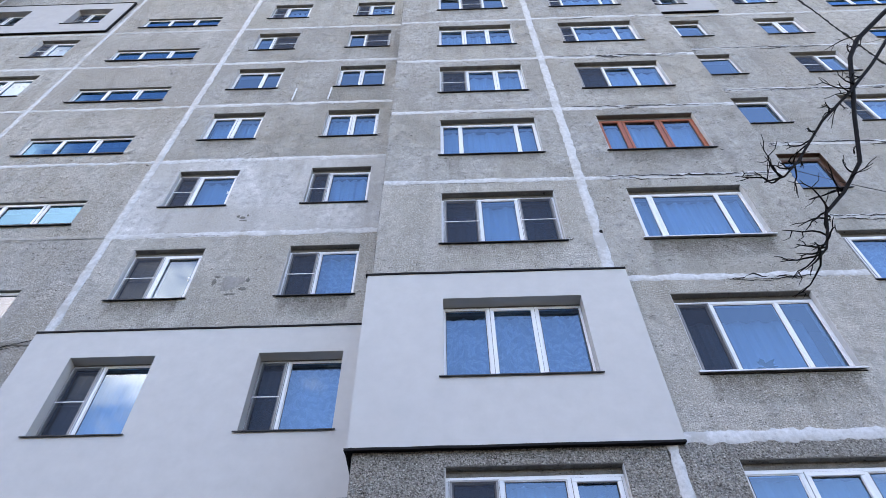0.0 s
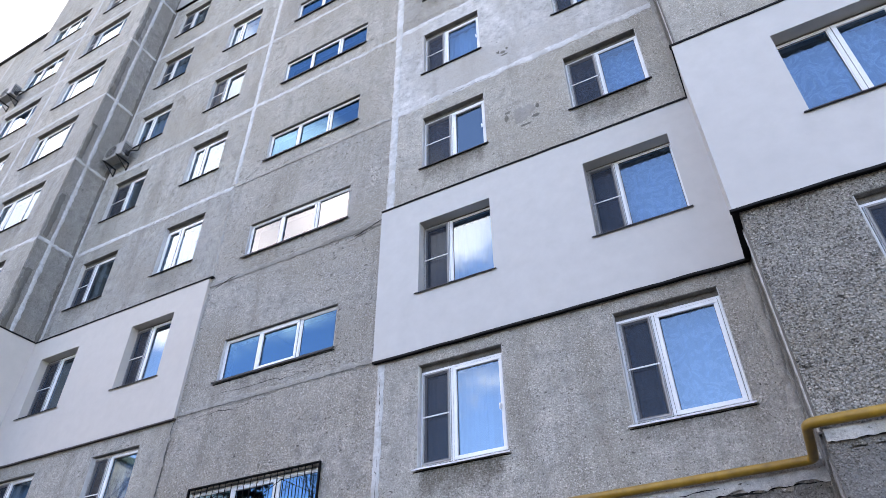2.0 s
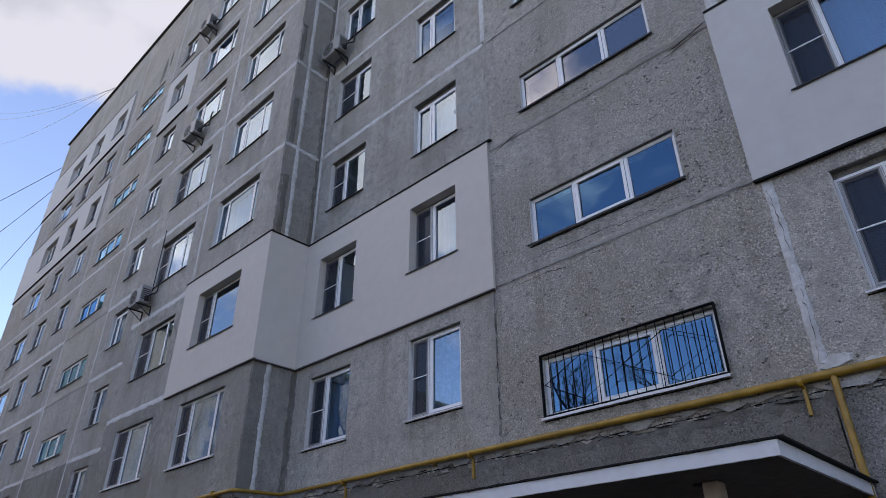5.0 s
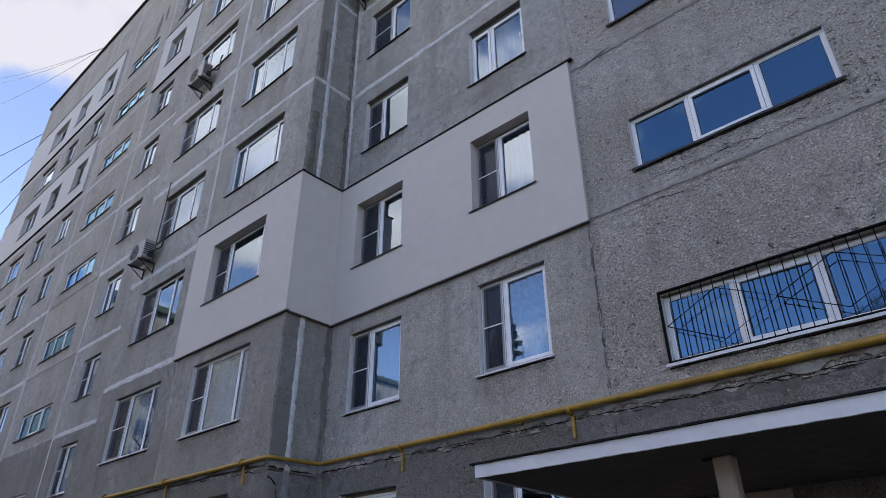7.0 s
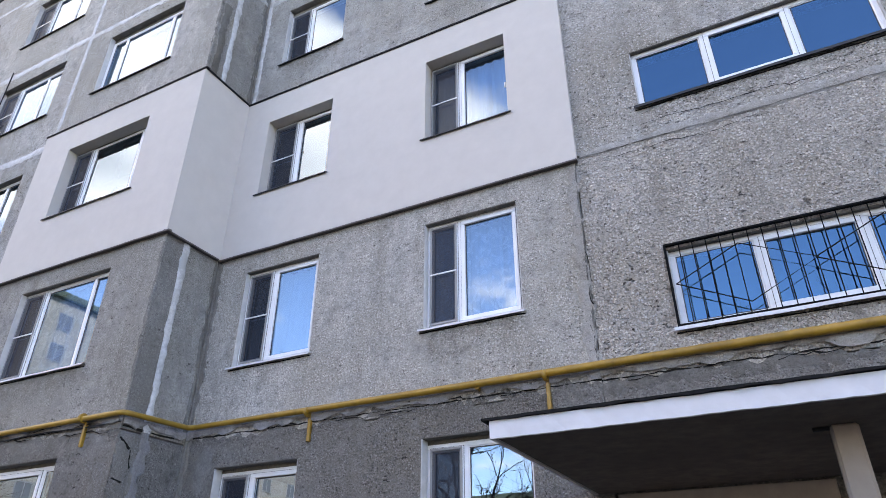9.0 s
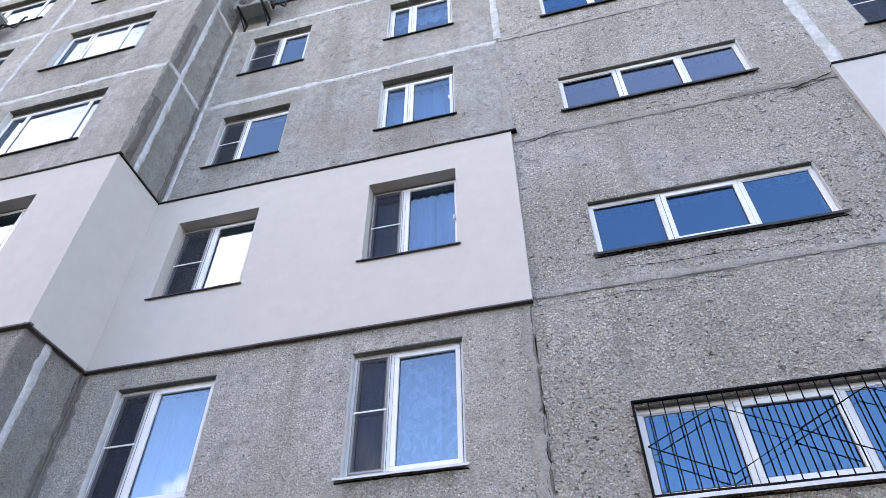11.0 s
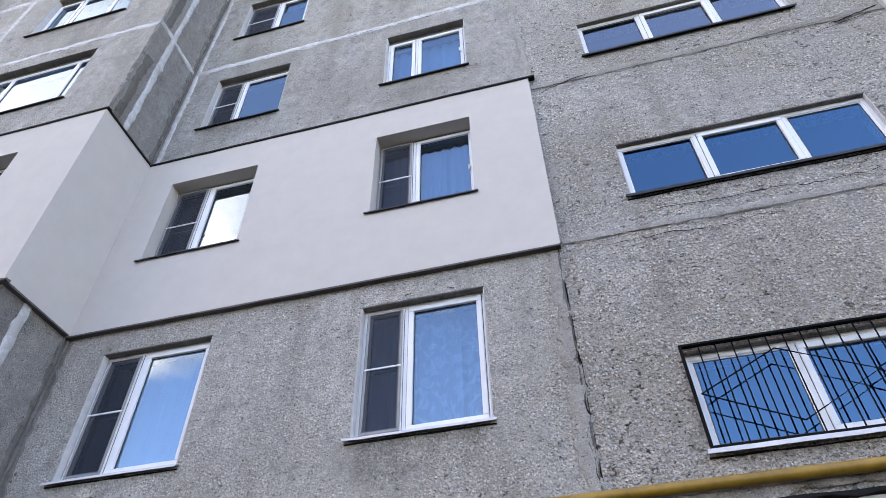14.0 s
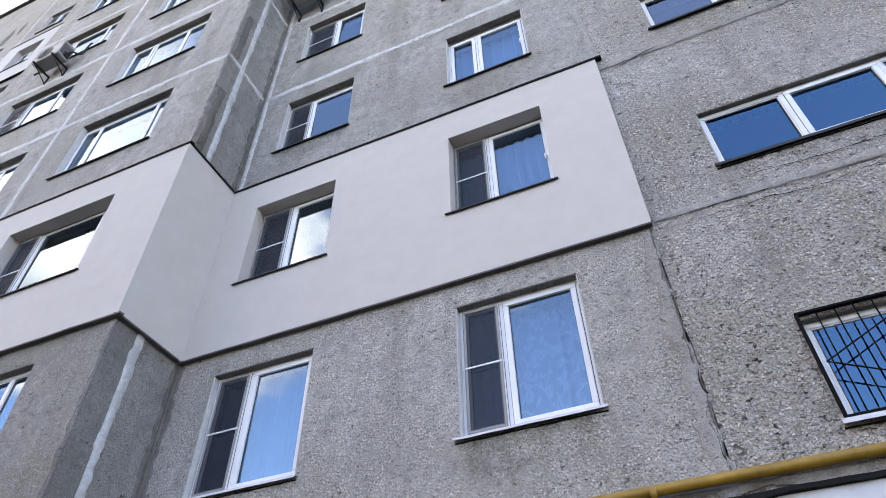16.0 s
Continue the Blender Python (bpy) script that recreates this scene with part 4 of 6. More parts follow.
def side_wall(name, x, facing):
    """The short side of a bay, from the recess to the bay's front; facing +1 looks to +x."""
    wall = thing(name, (0, 0, 0), "narrow concrete side of a bay with a white seam", "wall", "", "structure")
    y0, y1 = BAY + TH, REC - 0.002
    cuts = [GROUND_BASE, *[top_z(f) for f in FLOORS], ROOF_Z]
    for i, (z0, z1) in enumerate(zip(cuts, cuts[1:])):
        xa, xb = (x - TH, x) if facing > 0 else (x, x + TH)
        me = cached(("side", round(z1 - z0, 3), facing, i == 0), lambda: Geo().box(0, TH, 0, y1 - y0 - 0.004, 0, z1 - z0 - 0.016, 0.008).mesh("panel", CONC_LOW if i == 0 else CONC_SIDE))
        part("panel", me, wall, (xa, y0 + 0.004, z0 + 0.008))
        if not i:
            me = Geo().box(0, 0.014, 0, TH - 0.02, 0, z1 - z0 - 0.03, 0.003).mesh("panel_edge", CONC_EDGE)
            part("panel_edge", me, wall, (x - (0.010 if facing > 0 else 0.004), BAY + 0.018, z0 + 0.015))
            joint_v(wall, x + 0.001 * facing, BAY + TH + 0.03, z0 + 0.02, z1 + 0.05, 0.15, MORTAR_BLUE, 0.016, 0.7, 90 * facing)
            o = part("mortar_ledge", strip_mesh(y1 - BAY, 0.12, MORTAR_BLUE, 0.03, 0.8, rng.randrange(999)), wall)
            o.matrix_basis = Matrix.Translation((x + 0.001 * facing, BAY if facing > 0 else y1, 3.73)) @ Matrix.Rotation(radians(90 * facing), 4, "Z")
        if i:
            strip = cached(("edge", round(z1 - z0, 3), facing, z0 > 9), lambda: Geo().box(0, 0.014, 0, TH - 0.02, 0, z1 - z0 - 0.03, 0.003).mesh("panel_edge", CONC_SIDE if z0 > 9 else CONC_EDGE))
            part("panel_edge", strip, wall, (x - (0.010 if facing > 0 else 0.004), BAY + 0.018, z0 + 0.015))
            # the seam sits where the front panel's edge meets the side
            joint_v(wall, x + 0.001 * facing, BAY + TH + 0.05, z0 + 0.02, z1 - 0.02, 0.11, MORTAR, 0.016, 0.35, 90 * facing)
            joint_v(wall, x + 0.001 * facing, REC - 0.06, z0 + 0.02, z1 - 0.02, 0.07, SEAM_AND_SHADE, 0.010, 0.7, 90 * facing)
            if z0 > 9:
                joint_v(wall, x + 0.0105 * facing, BAY + 0.10 + rng.uniform(0, 0.05), z0 + 0.1, z0 + rng.uniform(1.3, 2.3), 0.14, SEAM_AND_SHADE, 0.004, 0.35, 90 * facing)
                o = part("joint", strip_mesh(y1 - BAY, 0.11, MORTAR, 0.016, 0.35, rng.randrange(999)), wall)
                o.matrix_basis = Matrix.Translation((x + 0.001 * facing, BAY if facing > 0 else y1, z0)) @ Matrix.Rotation(radians(90 * facing), 4, "Z")
    return wall


side_l = side_wall("wall_bay_left_side", X_COR_L, 1)
side_r = side_wall("wall_bay_right_side", X_COR_R, -1)
side_r2 = side_wall("wall_bay_right_outer_side", X_BAY_R1, 1)
side_l2 = side_wall("wall_bay_left_outer_side", X_BAY_L0, -1)

# joints: white mortar over the seams from the fourth storey up, grey below
for wall, y, x0, x1, first, skip in ((wall_kl, REC, X_ST_R, X_COR_R, 4, ()), (wall_mn, REC, X_COR_L, X_ST_L, 4, ()), (wall_ab, BAY, X_COR_R, X_BAY_RJ, 4, ()), (wall_ab, BAY, X_BAY_RJ, X_BAY_R1, 2, ()),
                                     (wall_pq, BAY, X_BAY_LJ, X_COR_L, 4, ()), (wall_pq, BAY, X_BAY_L0, X_BAY_LJ, 2, ()), (wall_xy, REC, X_BAY_R1, X_FAR[3], 1, ()), (wall_d, REC, X_FAR[2], X_BAY_L0, 2, ()),
                                     (wall_fgh, REC, X_END_L, X_FAR[1], 2, ())):
    for f in range(first, 9):
        joint_h(wall, x0 + 0.02, x1 - 0.02, y, top_z(f) + rng.uniform(-0.01, 0.02), rng.uniform(0.12, 0.17))
for wall, x0, x1 in ((wall_st, X_ST_L, X_ST_R), (wall_t, X_FAR[3], X_FAR[4]), (wall_e, X_FAR[1], X_FAR[2])):
    for f in range(2, 9):
        joint_h(wall, x0 + 0.05, x1 - 0.05, REC, top_z(f), 0.11 if f > 3 else 0.12, MORTAR if f > 4 else MORTAR_GREY, 0.008, 0.6)
        if f <= 4:
            joint_h(wall, x0 + 0.05, x1 - 0.05, REC, top_z(f) - 0.035, 0.010, SEAM_AND_SHADE, 0.0135, 2.2)
for wall, x, y, z0, z1, w in ((wall_kl, X_ST_R, REC, 3.7, 6.32, 0.13), (wall_kl, X_ST_R, REC, 9.42, ROOF_Z - 0.1, 0.17), (wall_mn, X_ST_L, REC, 12.1, ROOF_Z - 0.1, 0.13),
                              (wall_ab, X_BAY_RJ, BAY, 9.44, ROOF_Z - 0.1, 0.18), (wall_ab, X_BAY_RJ + 0.06, BAY, 1.0, 6.33, 0.14), (wall_pq, X_BAY_LJ, BAY, 9.44, ROOF_Z - 0.1, 0.11),
                              (wall_fgh, X_FAR[1], REC, 2.0, ROOF_Z - 0.1, 0.10), (wall_fgh, X_FAR[0], REC, 2.0, ROOF_Z - 0.1, 0.08), (wall_d, X_FAR[2], REC, 2.0, ROOF_Z - 0.1, 0.09)):
    joint_v(wall, x, y, z0, z1, w)
joint_v(wall_pq, X_BAY_LJ, BAY, 3.8, 6.3, 0.09, MORTAR_GREY, 0.008, 0.7)
joint_v(wall_xy, X_FAR[3], REC, 1.0, ROOF_Z - 0.1, 0.09, CRACK_AND_SHADE, 0.012, 0.8)
joint_v(wall_mn, X_ST_L, REC, 9.45, 12.0, 0.12, MORTAR_GREY, 0.010, 0.5)
joint_v(wall_mn, X_ST_L - 0.07, REC, 3.7, 6.3, 0.16, MORTAR_GREY, 0.014, 0.6)
joint_v(wall_mn, X_ST_L - 0.01, REC, 3.7, 6.3, 0.010, SEAM_AND_SHADE, 0.016, 2.2)
joint_v(wall_kl, X_COR_R - 0.10, REC, 3.7, 6.3, 0.12, MORTAR_GREY, 0.014, 0.5)
joint_v(wall_kl, X_COR_R - 0.07, REC, 9.45, ROOF_Z - 0.1, 0.10, MORTAR_GREY, 0.010, 0.4)
for z0, z1 in ((9.5, 12.0), (12.15, 14.8), (14.95, 17.6), (17.75, 20.4), (20.5, 23.2), (4.2, 6.2)):
    joint_v(wall_pq, X_COR_L - 0.025, BAY, z0, z1, 0.045, CONC_EDGE, 0.004, 1.1)
for cx, cs in ((X_COR_L, 1), (X_COR_R, -1)):
    rb = random.Random(4)
    part("corner_seal", Geo().tube([(cx + cs * (0.008 + rb.uniform(0, 0.012)), REC - 0.008 - rb.uniform(0, 0.012), 0.3 + 0.12 * q) for q in range(int((ROOF_Z - 0.5) / 0.12))], 0.026, 6).mesh("corner_seal", SEAM_AND_SHADE, True), wall_mn if cs > 0 else wall_kl)
joint_v(wall_mn, X_COR_L + 0.045, REC, 3.75, 6.3, 0.10, SEAM_AND_SHADE, 0.020, 0.7)
joint_v(wall_mn, X_COR_L + 0.045, REC, 0.3, 3.66, 0.09, SEAM_AND_SHADE, 0.016, 0.7)
joint_v(wall_mn, X_COR_L + 0.08, REC, 9.45, ROOF_Z - 0.1, 0.10, MORTAR, 0.012, 0.4)

# roof, end walls, back and the rooms behind the panes
roof = Geo()
roof.box(X_END_L - 0.12, 16.9, REC - 0.12, 19.0, ROOF_Z + 0.002, ROOF_Z + 0.08, 0.02)
roof.box(X_COR_R - 0.12, X_BAY_R1 + 0.12, BAY - 0.12, REC - 0.122, ROOF_Z + 0.002, ROOF_Z + 0.08, 0.02)
roof.box(X_BAY_L0 - 0.12, X_COR_L + 0.12, BAY - 0.12, REC - 0.122, ROOF_Z + 0.002, ROOF_Z + 0.08, 0.02)
part("roof", roof.mesh("roof", SILL_D))
tagged(bpy.data.objects["roof"], "flat roof with a dark sheet-metal edge", "roof", "", "structure")
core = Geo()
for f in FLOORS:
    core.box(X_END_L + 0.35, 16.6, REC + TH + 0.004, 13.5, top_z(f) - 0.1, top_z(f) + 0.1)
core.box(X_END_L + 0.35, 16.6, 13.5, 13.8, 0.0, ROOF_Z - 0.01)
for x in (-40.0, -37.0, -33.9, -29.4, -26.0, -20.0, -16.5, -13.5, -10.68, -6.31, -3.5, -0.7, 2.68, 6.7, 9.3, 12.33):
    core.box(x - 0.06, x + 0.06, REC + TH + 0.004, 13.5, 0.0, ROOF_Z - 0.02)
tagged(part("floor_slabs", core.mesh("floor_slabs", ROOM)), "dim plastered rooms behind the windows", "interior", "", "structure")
for nm, xa, xb in (("wall_gable_left", X_END_L, X_END_L + TH), ("wall_gable_right", X_FAR[4], X_FAR[4] + TH)):
    tagged(part(nm, Geo().box(xa, xb, REC + TH + 0.004 if xa < 0 else REC, 19.0, 0, ROOF_Z - 0.004).mesh(nm, CONC_SMOOTH)), "plain grey concrete gable wall", "wall", "", "structure")
tagged(part("wall_back", Geo().box(X_END_L, X_FAR[4] + TH, 19.004, 19.3, 0, ROOF_Z - 0.004).mesh("wall_back", CONC_SMOOTH)), "plain grey concrete back wall", "wall", "", "structure")


# ---------------------------------------------------------------- insulating cladding
def clad_mesh(w, h, holes, mat, depth=None):
    """A rendered slab in front of the wall; its holes have sloping-free cheeks that run back to the window."""
    g = Geo()
    t = depth or CLAD_T
    xs = sorted({0, w, *[q for o in holes for q in o[:2]]})
    zs = sorted({0, h, *[q for o in holes for q in o[2:]]})
    for x0, x1 in zip(xs, xs[1:]):
        for z0, z1 in zip(zs, zs[1:]):
            cx, cz = (x0 + x1) / 2, (z0 + z1) / 2
            if not any(o[0] < cx < o[1] and o[2] < cz < o[3] for o in holes):
                g.poly([(x0, -t, z0), (x1, -t, z0), (x1, -t, z1), (x0, -t, z1)])
    r = 0.128
    for a, b, c, d in holes:
        for q in ([(a, -t, c), (b, -t, c), (b, r, c), (a, r, c)], [(a, -t, d), (a, r, d), (b, r, d), (b, -t, d)],
                  [(a, -t, c), (a, r, c), (a, r, d), (a, -t, d)], [(b, -t, c), (b, -t, d), (b, r, d), (b, r, c)]):
            g.poly(q)
    for q in ([(0, -t, 0), (0, -t, h), (0, -0.003, h), (0, -0.003, 0)], [(w, -t, 0), (w, -0.003, 0), (w, -0.003, h), (w, -t, h)],
              [(0, -t, 0), (0, -0.003, 0), (w, -0.003, 0), (w, -t, 0)], [(0, -t, h), (w, -t, h), (w, -0.003, h), (0, -0.003, h)]):
        g.poly(q)
    return g.mesh("render_coat", mat)


def flashing(length, t, seed, mat, drop=0.016, out=0.018):
    """Bent sheet-metal strip, a little wavy along its length."""
    r = random.Random(seed)
    g, n = Geo(), max(2, int(length / 0.35))
    rows = []
    for i in range(n + 1):
        x, s = length * i / n, r.uniform(-0.005, 0.005)
        rows.append([(x, 0.0, 0.030 + s), (x, -t, 0.020 + s), (x, -t - out, 0.016 + s), (x, -t - out, -drop + s), (x, -t - 0.002, -drop + s), (x, -t - 0.002, -0.002 + s), (x, 0.0, -0.002 + s)])
    for q in rows:
        g.v += q
    for i in range(n):
        for k in range(7):
            a, b = i * 7 + k, i * 7 + (k + 1) % 7
            g.f.append((a, a + 7, b + 7, b))
    g.f.append(tuple(range(6, -1, -1)))
    g.f.append(tuple(range(n * 7, n * 7 + 7)))
    return g.mesh("flashing", mat)


def cladding(x0, x1, y, z0, z1, cols, f, mat, fl, label, ext=(0.0, 0.0)):
    ob = thing("insulation_cladding", (x0, y, z0), label, "cladding", "clad flats")
    holes = []
    for c in cols:
        a, b, lo, hi = opening(c, f)
        holes.append((a + 0.012 - x0, b - 0.012 - x0, lo + 0.012 - z0, hi - 0.012 - z0))
    part("render_coat", clad_mesh(x1 - x0, z1 - z0, holes, mat), ob)
    for nm, z in (("top_flashing", z1 - z0 + 0.004), ("bottom_flashing", -0.022)):
        # on the left flats the lower strip paints the render's shaded underside
        low = nm == "bottom_flashing" and fl is CLAD_UNDER_SHADE
        past = 0.08 if nm == "top_flashing" and cols == "MN" and f == 3 else 0.0
        part(nm, flashing(x1 - x0 + ext[0] + ext[1] + past, CLAD_T, rng.randrange(99), FLASH if fl is CLAD_UNDER_SHADE and not low else fl, *((0.004, 0.004) if low else ())), ob, (-ext[0], 0, z), "brown strip for the shaded underside of the render" if low else "dark sheet-metal strip")
    return ob


def cladding_side(x, facing, z0, z1, mat, fl, label):
    ob = thing("insulation_cladding", (x, BAY, z0), label, "cladding", "clad flats")
    ob.rotation_euler = (0, 0, radians(90 * facing))
    w = REC - CLAD_T - BAY + 0.001
    if facing > 0:
        ob.location = (x, BAY - 0.0025, z0)
    else:
        ob.location = (x, REC - CLAD_T - 0.001, z0)
    part("render_coat", clad_mesh(w, z1 - z0, [], mat), ob)
    for nm, z in (("top_flashing", z1 - z0 + 0.004), ("bottom_flashing", -0.022)):
        # same brown strip for the underside's shade on the bay's side
        low = nm == "bottom_flashing" and fl is CLAD_UNDER_SHADE
        part(nm, flashing(w + CLAD_T - 0.03, CLAD_T, rng.randrange(99), FLASH if fl is CLAD_UNDER_SHADE and not low else fl, *((0.004, 0.004) if low else ())), ob, (-CLAD_T if facing > 0 else 0.03, 0, z), "brown strip for the shaded underside of the render" if low else "dark sheet-metal strip")
    return ob


ZB0, ZB1 = 6.36, 9.40
cladding(X_ST_R - 0.13, X_COR_R - 0.0, REC, ZB0, ZB1, "KL", 3, RENDER_R, FLASH, "pale white rendered insulation on a third-floor flat")
cladding(X_COR_R - CLAD_T, X_BAY_RJ + 0.22, BAY, ZB0, ZB1, "A", 3, RENDER_R, FLASH, "pale white rendered insulation round the corner of a bay", (0.03, 0.0))
cladding_side(X_COR_R, -1, ZB0, ZB1, RENDER_R, FLASH, "pale white rendered insulation on the side of a bay")
cladding(X_COR_L, X_ST_L + 0.03, REC, ZB0, ZB1, "MN", 3, RENDER_L, CLAD_UNDER_SHADE, "beige rendered insulation on a third-floor flat")
cladding(X_BAY_LJ - 0.12, X_COR_L + CLAD_T, BAY, ZB0, ZB1, "P", 3, RENDER_L, CLAD_UNDER_SHADE, "beige rendered insulation round the corner of a bay", (0.0, 0.03))
cladding_side(X_COR_L, 1, ZB0, ZB1, RENDER_L, CLAD_UNDER_SHADE, "beige rendered insulation on the side of a bay")
top_flat = cladding(X_COR_L + 0.002, X_ST_L - 0.22, REC, top_z(8) + 0.18, top_z(9) + 0.2, "MN", 9, RENDER_D, FLASH, "pale grey rendered insulation on a top-floor flat")
part("side_flashing", Geo().box(0, 0.05, -CLAD_T - 0.012, -0.003, -0.01, top_z(9) - top_z(8) + 0.03, 0.004).mesh("side_flashing", FLASH), top_flat, (X_ST_L - 0.22 - X_COR_L, 0, 0), "dark sheet-metal strip")
for f in (7, 9):
    cladding(X_END_L + 0.01, -34.4, REC, top_z(f - 1) + 0.25, top_z(f) + 0.4, "FGH", f, RENDER_R, FLASH, "pale rendered insulation on an end flat")
cladding(X_FAR[2] + 0.1, -26.3, REC, top_z(7), top_z(8) + 0.3, "D", 8, RENDER_R, FLASH, "pale rendered insulation round one window")
cladding(6.9, 9.3, REC, top_z(8) + 0.25, top_z(9) + 0.2, "X", 9, RENDER_D, FLASH, "pale rendered insulation on a top-floor flat")


def crack(wall, a, b, y, w=0.008, seed=0, wander=0.05, taper=0.6):
    """A jagged crack on a wall face from a to b, given as x, z."""
    r = random.Random(seed)
    n = max(5, int(math.dist(a, b) / 0.06))
    g, ox, oz = Geo(), 0.0, 0.0
    for i in range(n + 1):
        f = i / n
        ox, oz = 0.8 * ox + r.gauss(0, wander * 0.35), 0.8 * oz + r.gauss(0, wander * 0.35)
        x, z = a[0] + (b[0] - a[0]) * f + ox, a[1] + (b[1] - a[1]) * f + oz
        h = w * r.uniform(0.35, 1.2) * (1 - taper * abs(2 * f - 1))
        g.v += [(x - h * 0.7, y - 0.0035, z - h), (x + h * 0.7, y - 0.0035, z + h)]
        if i:
            q = 2 * i
            g.f.append((q - 2, q, q + 1, q - 1))
    return part("crack", g.mesh("crack", CRACK_AND_SHADE), wall)


# ---------------------------------------------------------------- gas pipe
PIPE_Z = 3.815
pipe = thing("gas_pipe", (0, 0, 0), "yellow painted steel gas pipe along the concrete wall", "pipe")
yr, yb = REC - 0.085, BAY - 0.085


def bend(pts, r=0.10, n=5):
    """Rounds the corners of a line."""
    P = [Vector(p) for p in pts]
    out = [P[0]]
    for a, b, c in zip(P, P[1:], P[2:]):
        u, v = (a - b).normalized(), (c - b).normalized()
        for i in range(n + 1):
            t = i / n
            out.append((1 - t) ** 2 * (b + u * r) + 2 * t * (1 - t) * b + t * t * (b + v * r))
    return out + [P[-1]]


line = bend([(-23.5, yb, PIPE_Z - 0.04), (X_COR_L + 0.10, yb, PIPE_Z - 0.03), (X_COR_L + 0.11, yr, PIPE_Z), (-6.1, yr, PIPE_Z), (X_COR_R - 0.11, yr, PIPE_Z + 0.05),
             (X_COR_R - 0.10, yb, PIPE_Z + 0.04), (X_BAY_R1, yb, PIPE_Z + 0.02)])
part("main_pipe", Geo().tube(line, [0.034 if p.x < -15.9 else 0.048 for p in line], 14).mesh("main_pipe", YELLOW, True), pipe)
part("riser", Geo().tube(bend([(-6.23, yr, PIPE_Z), (-6.23, yr + 0.005, 3.0), (-6.23, yr + 0.005, 0.3)]), 0.036, 12).mesh("riser", YELLOW, True), pipe)
for x, y in ((-21.9, yb), (-19.4, yb), (-16.87, yb), (-14.22, yr), (-11.23, yr), (-6.55, yr), (-3.78, yr)):
    part("collar", cached("collar", lambda: Geo().tube([(-0.02, 0, 0), (0.02, 0, 0)], 0.058, 14).mesh("collar", YELLOW, True)), pipe, (x, y, PIPE_Z - 0.02))
    part("bracket", cached("bracket", lambda: Geo().box(-0.02, 0.02, -0.01, 0.085, -0.06, -0.04, 0.004).box(-0.02, 0.02, 0.045, 0.088, -0.34, -0.04, 0.004).mesh("bracket", YELLOW)), pipe, (x, y, PIPE_Z - 0.02))
part("stub", cached("stub", lambda: Geo().tube([(0, 0.09, 0), (0, 0.0, 0)], 0.03, 10).mesh("stub", YELLOW, True)), pipe, (-12.0, yr, PIPE_Z - 0.03))

# ledge of squeezed-out mortar where the ground floor begins, crumbling along its lower edge
def ledge_mesh(length, mat, seed, out=0.05, low=0.15, bite=0.5):
    """A slab of old mortar along x, its top at z = 0; bite: share of the length where the lower edge has broken off."""
    r = random.Random(seed)
    g, n = Geo(), max(6, int(length / 0.035))
    ph = r.uniform(0, 50)
    for i in range(n + 1):
        x = length * i / n
        wave = noise.noise((x * 1.3 + ph, 0.3, seed * 1.7))
        fine_ = noise.noise((x * 11.0 + ph, 4.3, seed * 0.7)) + 0.5 * noise.noise((x * 27.0 + ph, 1.3, seed * 0.7))
        broken = max(0.0, noise.noise((x * 2.6 + ph, 9.1, seed * 0.31)) + bite - 0.5) * 1.7
        z1 = -low * max(0.25, (1.0 + 0.22 * wave + 0.17 * fine_ - min(0.6, broken))) + r.uniform(-0.004, 0.004)
        d = out * (0.75 + 0.4 * wave) + 0.008 * fine_
        lip_ = d * (0.65 - 0.4 * min(1.0, broken)) + r.uniform(0, 0.006)
        g.v += [(x, 0.01, 0.004), (x, -d * 0.55, 0.006 * fine_), (x, -d, -0.25 * low + 0.006 * fine_), (x, -d * 0.82, 0.55 * z1), (x, -lip_, z1), (x, 0.01, z1 + 0.012)]
    for i in range(n):
        for k in range(5):
            q = i * 6 + k
            g.f.append((q, q + 6, q + 7, q + 1))
    g.f.append((5, 4, 3, 2, 1, 0))
    g.f.append(tuple(range(n * 6, n * 6 + 6)))
    return g.mesh("mortar_ledge", mat, True)


for wall, x0, x1, y, mat, low, bite in ((wall_kl, X_ST_R + 0.1, X_COR_R - 0.02, REC, MORTAR_PALE, 0.14, 0.45), (wall_st, X_ST_L, X_ST_R + 0.1, REC, MORTAR_GREY, 0.13, 0.75), (wall_mn, X_COR_L + 0.02, X_ST_L, REC, MORTAR_BLUE, 0.115, 0.7),
                                        (wall_pq, X_BAY_L0, X_COR_L - 0.01, BAY, MORTAR_BLUE, 0.10, 0.6), (wall_ab, X_COR_R + 0.01, X_BAY_R1, BAY, MORTAR_PALE, 0.11, 0.6)):
    part("mortar_ledge", ledge_mesh(x1 - x0, mat, rng.randrange(500), 0.055, low, bite), wall, (x0, y, 3.80))
    joint_h(wall, x0, x1, y, 3.80 - low * 0.93, 0.016, CRACK_AND_SHADE, 0.006, 1.6)
    for k in range(int((x1 - x0) / 0.7)):
        xa = x0 + 0.7 * k + rng.uniform(0.05, 0.4)
        za = 3.78 - low * rng.uniform(0.35, 1.1)
        crack(wall, (xa, za), (xa + rng.uniform(0.2, 0.6), za + rng.uniform(-0.03, 0.03)), y - 0.052 if za > 3.80 - 0.6 * low else y - 0.02, 0.010, 600 + rng.randrange(300), 0.03)
    joint_h(wall, x0, x1, y, 3.80 - low - 0.05, 0.13, SEAM_AND_SHADE if wall in (wall_st, wall_pq) else CONC_LOW, 0.003, 1.3)

